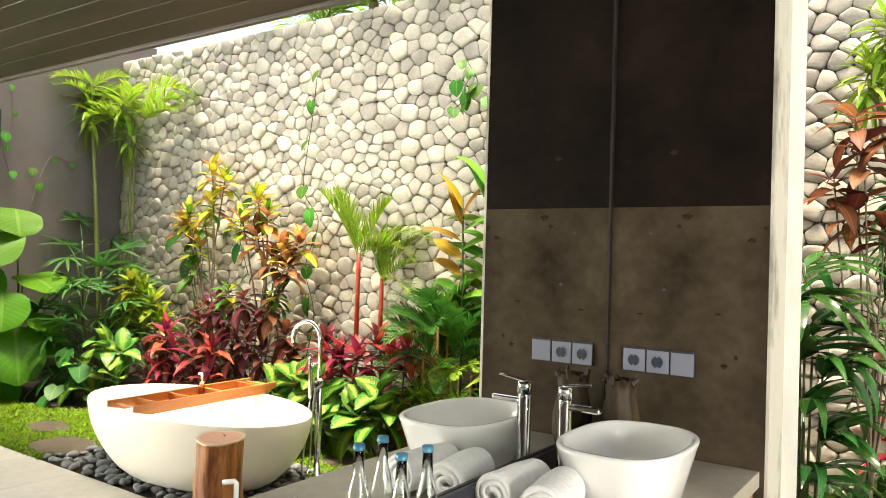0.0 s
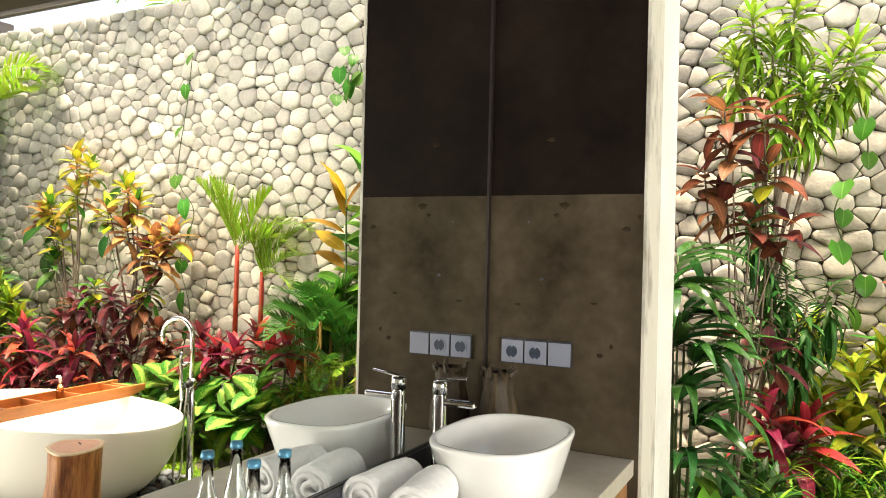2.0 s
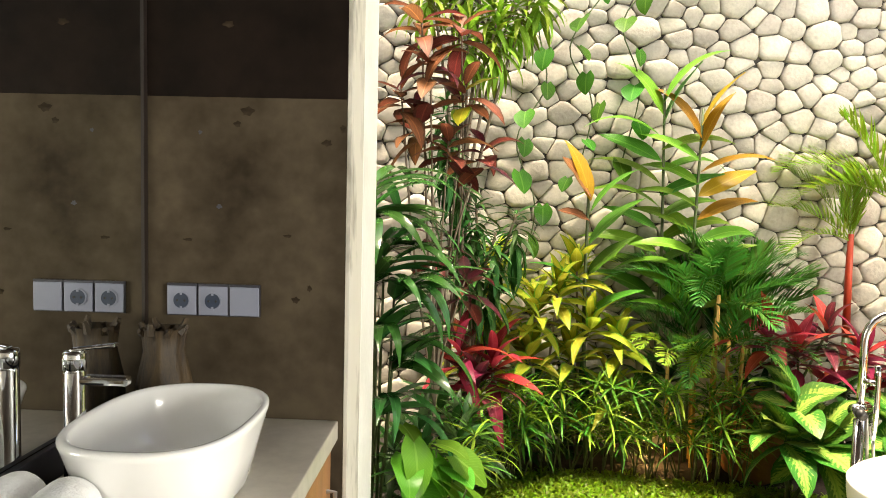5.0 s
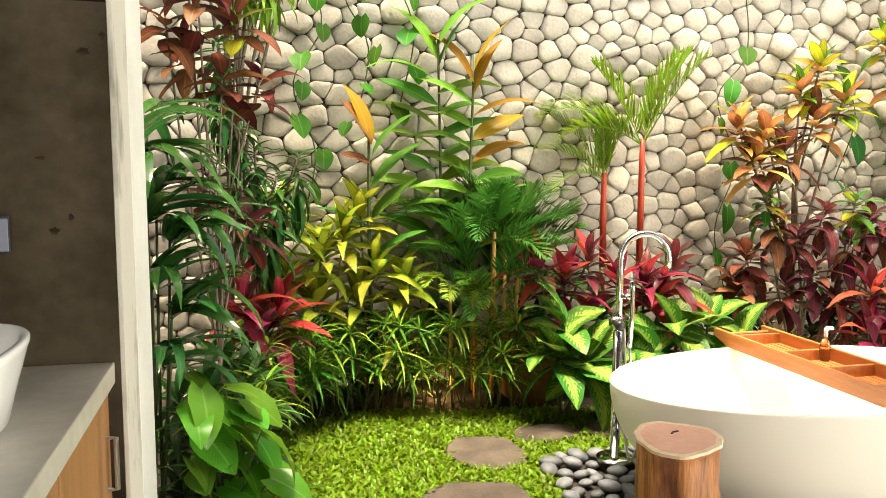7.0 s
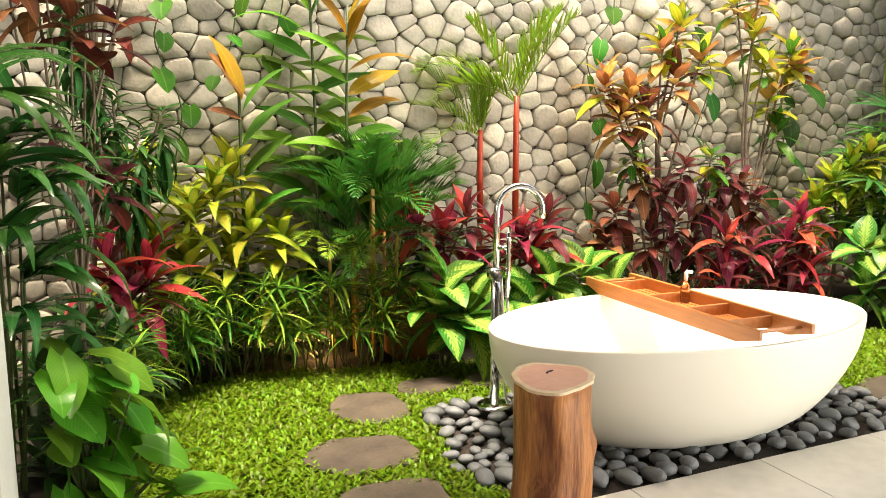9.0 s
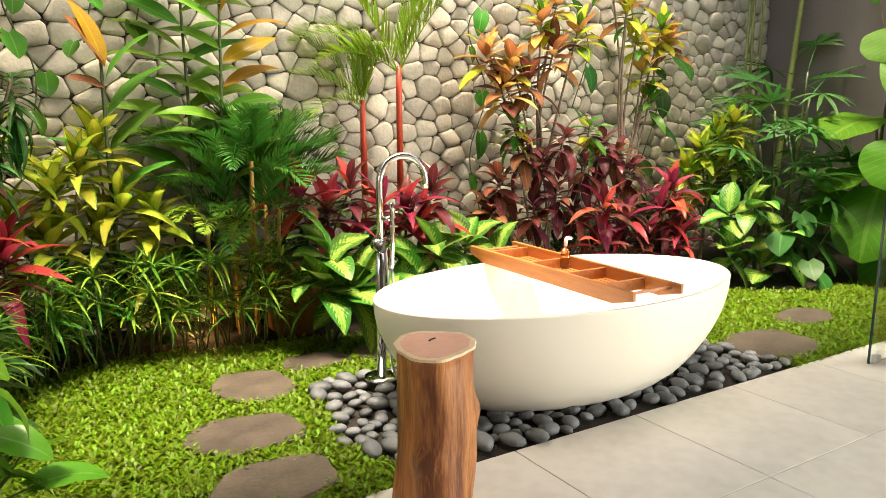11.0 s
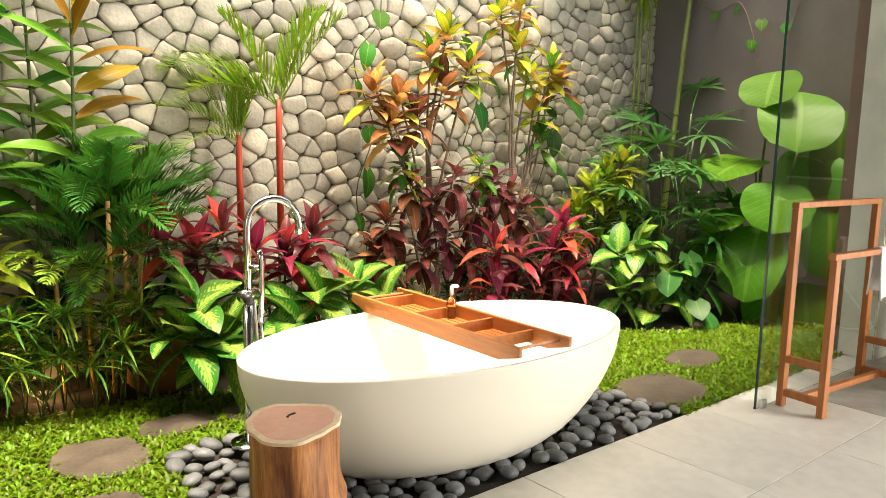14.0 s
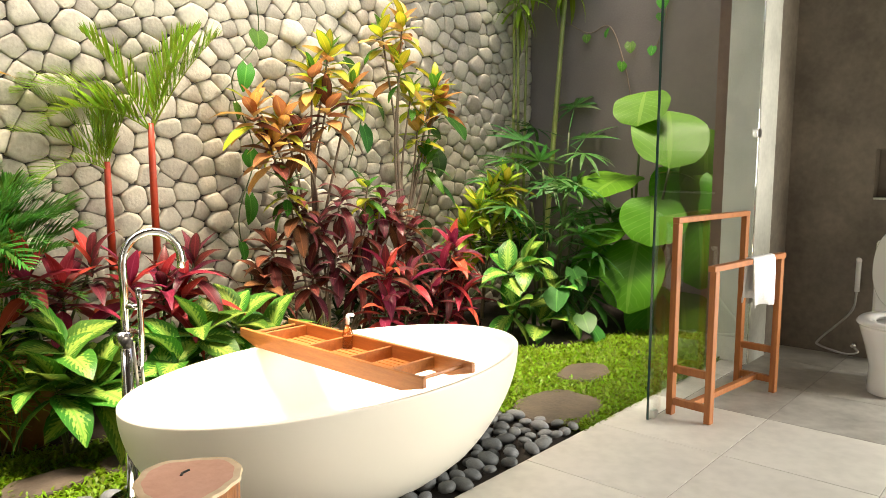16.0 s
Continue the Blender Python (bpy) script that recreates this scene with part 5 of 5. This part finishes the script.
gv = plant("wall_creeper", "thin creeper on the grey wall with few leaves", "vine", (GREY_X - 0.02, 1.4, 1.9))
part("runner", tube(curve_points([(0, 0.6, 0.55), (0, 0.35, 0.42), (0, 0.15, 0.45), (0, 0.0, 0.1), (0, -0.08, -0.25)], 8), 0.005, 5), WOOD_STEM, gv, "", True)
part("runner", tube(curve_points([(0, -0.28, 1.2), (0, -0.25, 0.8), (0, -0.33, 0.5), (0, -0.25, 0.2)], 8), 0.005, 5), WOOD_STEM, gv, "", True)
for y, z in ((0.35, 0.4), (0.15, 0.43), (0.02, 0.15), (-0.28, 1.1), (-0.25, 0.85), (-0.32, 0.62), (-0.3, 0.5), (-0.25, 0.25), (-0.4, 0.7), (-0.05, 0.3)):
    place_leaf(gv, M_HEART_S[0], (-0.03, y, z), 180 + rng.uniform(-40, 40), -65, rng.uniform(0.5, 0.9), rng.uniform(-20, 20))

# palms growing behind the stone wall
for x, y, z in ((3.0, 2.95, 3.75), (3.7, 3.0, 3.85), (2.4, 3.0, 3.65), (4.3, 2.95, 3.75), (1.6, 3.2, 3.4), (0.6, 3.2, 3.2)):
    bp = plant("palm_behind_wall", "bright green palm rising behind the stone wall", "palm", (x, y, -0.02), "palms behind the wall")
    part("trunk", tube([(0, 0, 0), (0.05, 0, z * 0.5), (0, 0, z)], 0.07, 10, None, 0.7), WOOD_STEM, bp, "", True)
    for k in range(13):
        place_leaf(bp, F_BACK[k % 3], (0, 0, z), k * 137.5, 62 - 45 * rng.random(), rng.uniform(0.7, 0.95), rng.uniform(-20, 20), "frond")

# amber ground lamp and a clay pot among the stems
pot = thing("clay_pot", "terracotta pot half hidden behind the sedge", "pot", (2.28, 1.95, -0.02))
part("pot_wall", lathe([(0, 0), (0.13, 0), (0.17, 0.36), (0.19, 0.38), (0.19, 0.43), (0.165, 0.43), (0.15, 0.38), (0, 0.36)], 28), TERRACOTTA, pot, "", True)
for lx in (1.78, 3.95):
    lamp = thing("garden_spotlight", "small warm ground spotlight at the wall's foot", "lamp", (lx, 2.02, -0.02), 0, "garden spotlights")
    part("housing", lathe([(0, 0), (0.03, 0), (0.032, 0.07), (0.026, 0.07), (0.024, 0.055), (0, 0.055)], 16), BLACK_PLASTIC, lamp, "", True)
    ld = bpy.data.lights.new("garden_spotlight_lamp", 'POINT')
    ld.energy, ld.color, ld.shadow_soft_size = 0.8, (1.0, 0.62, 0.25), 0.03
    lo = new("garden_spotlight_lamp", ld)
    lo.location = (lx, 2.0, 0.10)
# ---------------------------------------------------------------- ground cover, pebbles, paving, stones
def inside_tub(x, y, grow=1.0):
    return ((x - 2.995) / (0.56 * grow)) ** 2 + ((y - 0.565) / (0.28 * grow)) ** 2 < 1


def in_pebbles(x, y):
    return 1.96 + 0.05 * math.sin(y * 9) < x < 4.02 + 0.06 * math.sin(y * 7) and EDGE_Y < y < 1.08 + 0.05 * math.sin(x * 6)


SLABS = ((1.81, 1.23, 0.165, 0.20), (1.63, 0.77, 0.21, 0.17), (2.17, 1.39, 0.16, 0.11), (1.60, 0.36, 0.22, 0.15), (2.50, 1.36, 0.14, 0.10), (4.27, 0.40, 0.27, 0.20), (4.10, 1.02, 0.18, 0.12), (4.9, 0.62, 0.2, 0.14), (1.05, 0.4, 0.12, 0.08))


def on_slab(x, y):
    return any(((x - a) / (c * 0.93)) ** 2 + ((y - b) / (d * 0.93)) ** 2 < 1 for a, b, c, d in SLABS)


for a, b, c, d in SLABS:
    bm = bmesh.new()
    ph = rng.uniform(0, 6)
    lathe([(0, -0.02), (1.0, -0.02), (1.0, 0.004), (0.96, 0.012), (0.5, 0.013 + 0.002 * math.sin(ph)), (0, 0.012)], 26, bm, c, d, 2.4, (0, 0), lambda q, z: 1 + 0.07 * math.sin(2 * q + ph) + 0.05 * math.sin(5 * q + ph * 2))
    o = tagged(part("stepping_stone", bm, FLAGSTONE), "flat brown stepping stone set in the lawn", "stepping stone", "stepping stones in the lawn")
    o.location = (a, b, 0)

# bed soil
bm = bmesh.new()
NX, NY = 160, 16
grid = [[None] * (NY + 1) for _ in range(NX + 1)]
for i in range(NX + 1):
    x = -0.5 + (GREY_X + 0.5) * i / NX
    front = bed_front(x)
    for j in range(NY + 1):
        y = front + (STONE_Y + 0.05 - front) * j / NY
        grid[i][j] = bm.verts.new((x, y, -0.028 + 0.05 * min(1, j / 3) + 0.02 * noise.noise((x * 6, y * 6, 0))))
for i in range(NX):
    for j in range(NY):
        bm.faces.new((grid[i][j], grid[i + 1][j], grid[i + 1][j + 1], grid[i][j + 1]))
structure("garden_bed", bm, SOIL, "dark soil of the planting bed", "soil", True)

# low broad-leaved lawn
GRASS = leaf_material("lawn_leaf", (0.15, 0.265, 0.014), (0.21, 0.32, 0.026), vary=0.5, through_light=0.4)
nr = np.random.RandomState(3)
gv_, gf_, gu_ = [], [], []
count = 0
while count < 84000:
    x, y = nr.uniform(0.5, GREY_X), nr.uniform(EDGE_Y, 2.0)
    near = x < 5.2
    if y > bed_front(x) + nr.normal() * 0.025 or in_pebbles(x, y) or on_slab(x, y) or (not near and nr.rand() < 0.3):
        continue
    if noise.noise((x * 2.2, y * 2.2, 3.0)) < -0.42 and nr.rand() < 0.6:
        continue
    a, tilt = nr.uniform(0, 6.283), nr.uniform(0.1, 0.9)
    l, w = nr.uniform(0.020, 0.042), nr.uniform(0.005, 0.0095)
    c, s = math.cos(a), math.sin(a)
    z0 = nr.uniform(-0.026, 0.004)
    b = len(gv_)
    for u, hw, zz in ((0, 0.35, 0), (0.45, 1.0, 0.75), (1.0, 0.08, 0.95)):
        px, py, pz = x + c * l * u * math.cos(tilt * u), y + s * l * u * math.cos(tilt * u), z0 + l * math.sin(tilt) * zz
        gv_ += [(px - s * w * hw / 2 * 1.6, py + c * w * hw / 2 * 1.6, pz), (px + s * w * hw / 2 * 1.6, py - c * w * hw / 2 * 1.6, pz)]
    gf_ += [(b, b + 1, b + 3, b + 2), (b + 2, b + 3, b + 5, b + 4)]
    gu_ += [(0, 0), (1, 0), (1, .5), (0, .5), (0, .5), (1, .5), (1, 1), (0, 1)]
    count += 1
tagged(new("lawn_grass", to_mesh("lawn_grass", gv_, gf_, gu_, GRASS)), "bright green low broad-bladed lawn", "grass", "", "stuff")

# pebbles round the tub
peb_meshes = []
for k in range(6):
    bm = bmesh.new()
    bmesh.ops.create_icosphere(bm, subdivisions=2, radius=1)
    for v in bm.verts:
        v.co *= 1 + 0.13 * noise.noise(v.co * 1.1 + Vector((k * 5, 0, 0)))
        v.co = Vector((v.co.x, v.co.y * (0.72 + 0.05 * k % 0.2), v.co.z * 0.5))
    me = bpy.data.meshes.new("pebble")
    bm.to_mesh(me)
    bm.free()
    me.materials.append(PEBBLE)
    me.shade_smooth()
    peb_meshes.append(me)
bed = thing("pebble_bed", "bed of smooth grey river pebbles round the bathtub", "pebbles")
part("gravel_base", box(1.97, EDGE_Y + 0.002, -0.028, 4.0, 1.07, -0.012), SOIL, bed)
spots = []
for k in range(9000):
    x, y = nr.uniform(1.9, 4.1), nr.uniform(EDGE_Y + 0.03, 1.15)
    r = nr.uniform(0.030, 0.056)
    if not in_pebbles(x, y) or inside_tub(x, y, 0.95) or (abs(x - 2.30) < 0.07 and abs(y - 0.96) < 0.07):
        continue
    if all((x - a) ** 2 + (y - b) ** 2 > (0.78 * (r + q)) ** 2 for a, b, q in spots):
        spots.append((x, y, r))
for k, (x, y, r) in enumerate(spots):
    o = new("pebble", peb_meshes[k % 6])
    o.parent = bed
    o.matrix_basis = pose(x, y, r * 0.35 - 0.008 + nr.uniform(0, 0.014), nr.uniform(-16, 16), nr.uniform(-16, 16), nr.uniform(0, 360)) @ Matrix.Scale(r, 4)

# floor tiles, 0.6 m, dry and pale by the garden, wet and grey by the toilet
tile_mesh = {}
for i in range(12):
    for j in range(9):
        x0, y1 = -0.6 + i * 0.6, EDGE_Y + 0.008 - j * 0.6
        if y1 - 0.6 < -5.0 or x0 + 0.6 > BACK_X + 0.25:
            continue
        w = min(0.6, BACK_X - x0)
        wet = x0 >= 4.7
        key = (round(w, 2), wet)
        if key not in tile_mesh:
            bm = box(0.0015, -0.5985, -0.0036, w - 0.0015, -0.0015, 0.0, 0.0015, None, 1)
            me = bpy.data.meshes.new("floor_tile")
            bm.to_mesh(me)
            bm.free()
            me.materials.append(FLOOR_TILE_WET if wet else FLOOR_TILE)
            tile_mesh[key] = me
        o = new("floor_tile", tile_mesh[key])
        o.parent = floor
        o.location = (x0, y1, 0)

# river stones of the garden wall, each a rounded cushion in a recessed joint
wall_s = structure("wall_stone", box(-0.75, STONE_Y + 0.015, -0.1, GREY_X + 0.2, STONE_Y + 0.4, 3.36), MORTAR, "garden wall of rounded pale river stones in recessed joints", "wall")
pts = []
sr = random.Random(11)
SQ = 1.28
W0, W1, H = -0.55, GREY_X, 3.47 * SQ
cell = {}
def far_enough(x, z, d):
    i, j = int(x / 0.12 + 50), int(z / 0.12 + 50)
    for a in (-2, -1, 0, 1, 2):
        for b in (-2, -1, 0, 1, 2):
            for p in cell.get((i + a, j + b), ()):
                if (p[0] - x) ** 2 + (p[1] - z) ** 2 < (d * 0.5 + p[2] * 0.5) ** 2:
                    return False
    return True
for k in range(60000):
    x, z = sr.uniform(W0, W1), sr.uniform(-0.05, H)
    d = sr.choice((0.09, 0.11, 0.135, 0.17)) if k < 30000 else 0.085
    if far_enough(x, z, d):
        cell.setdefault((int(x / 0.12 + 50), int(z / 0.12 + 50)), []).append((x, z, d))
        pts.append((x, z, d))


def clip(poly, nx, nz, c):
    out = []
    for k in range(len(poly)):
        a, b = poly[k], poly[(k + 1) % len(poly)]
        da, db = a[0] * nx + a[1] * nz - c, b[0] * nx + b[1] * nz - c
        if da <= 0:
            out.append(a)
        if (da < 0) != (db < 0) and da != db:
            t = da / (da - db)
            out.append((a[0] + (b[0] - a[0]) * t, a[1] + (b[1] - a[1]) * t))
    return out


def stone_geometry(p):
    x, z, d = p
    poly = [(-0.2, -0.2), (0.2, -0.2), (0.2, 0.2), (-0.2, 0.2)]
    i, j = int(x / 0.12 + 50), int(z / 0.12 + 50)
    for a in range(-3, 4):
        for b in range(-3, 4):
            for q in cell.get((i + a, j + b), ()):
                if q == p:
                    continue
                dx, dz = q[0] - x, q[1] - z
                r2 = dx * dx + dz * dz
                if r2 > 0.16:
                    continue
                l = math.sqrt(r2)
                c = (r2 + d * d * 0.25 - q[2] * q[2] * 0.25) / (2 * l)
                poly = clip(poly, dx / l, dz / l, c)
                if len(poly) < 3:
                    return None
    if x + min(v[0] for v in poly) < W0 - 0.1 or x + max(v[0] for v in poly) > W1 + 0.02:
        poly = clip(poly, 1, 0, W1 - x)
        if len(poly) < 3:
            return None
    poly = [(a, min(b, H + 0.05 - z)) for a, b in poly]
    cx, cz = sum(v[0] for v in poly) / len(poly), sum(v[1] for v in poly) / len(poly)
    n = 18
    ring = []
    for k in range(n):
        a = 2 * math.pi * k / n
        c, s = math.cos(a), math.sin(a)
        best = 9.0
        for m in range(len(poly)):
            (ax, az), (bx, bz) = poly[m], poly[(m + 1) % len(poly)]
            ax, az, bx, bz = ax - cx, az - cz, bx - cx, bz - cz
            ex, ez = bx - ax, bz - az
            den = c * ez - s * ex
            if abs(den) < 1e-9:
                continue
            t = (ax * ez - az * ex) / den
            u = (ax * s - az * c) / den
            if t > 0 and -1e-6 <= u <= 1 + 1e-6:
                best = min(best, t)
        ring.append(best if best < 9 else 0.05)
    mean = sum(ring) / n
    for _ in range(1):
        ring = [0.06 * ring[k - 1] + 0.88 * ring[k] + 0.06 * ring[(k + 1) % n] for k in range(n)]
    ring = [max(0.012, min(r, mean * 1.6) - 0.0012) for r in ring]
    depth = min(0.045, 0.36 * mean) * sr.uniform(0.8, 1.2)
    tx, tz = sr.uniform(-.12, .12), sr.uniform(-.12, .12)
    verts, faces = [], []
    for f, h in ((1.0, -0.012), (0.985, 0.50), (0.92, 0.86), (0.68, 1.0)):
        for k in range(n):
            a = 2 * math.pi * k / n
            px, pz = ring[k] * f * math.cos(a), ring[k] * f * math.sin(a)
            lump = 0.1 * noise.noise((x * 9 + px * 14, z * 9 + pz * 14, 2.0))
            verts.append((cx + px, -depth * (h + (lump if h > 0.5 else 0)) + (px * tx + pz * tz) * h, (cz + pz) / SQ))
    verts.append((cx, -depth * 1.03, cz / SQ))
    for r in range(3):
        for k in range(n):
            j2 = (k + 1) % n
            faces.append((r * n + k, r * n + j2, (r + 1) * n + j2, (r + 1) * n + k))
    for k in range(n):
        faces.append((3 * n + k, 3 * n + (k + 1) % n, 4 * n))
    return verts, faces


singles, joined_v, joined_f = 0, [], []
for p in pts:
    g = stone_geometry(p)
    if not g:
        continue
    v, f = g
    if 2.2 < p[0] < 5.4 and 0.75 < p[1] / SQ < 2.5 and singles < 300:
        me = bpy.data.meshes.new("stone")
        me.from_pydata(v, [], f)
        me.materials.append(RIVER_STONE)
        me.shade_smooth()
        o = new("stone", me)
        o.parent = wall_s
        o.location = (p[0], STONE_Y + 0.015, p[1] / SQ)
        singles += 1
    else:
        b = len(joined_v)
        joined_v += [(a + p[0], c + STONE_Y + 0.015, d + p[1] / SQ) for a, c, d in v]
        joined_f += [tuple(q + b for q in face) for face in f]
me = bpy.data.meshes.new("stones")
me.from_pydata(joined_v, [], joined_f)
me.materials.append(RIVER_STONE)
me.shade_smooth()
o = tagged(new("stones", me), "", "", "", "stuff")
o.parent = wall_s
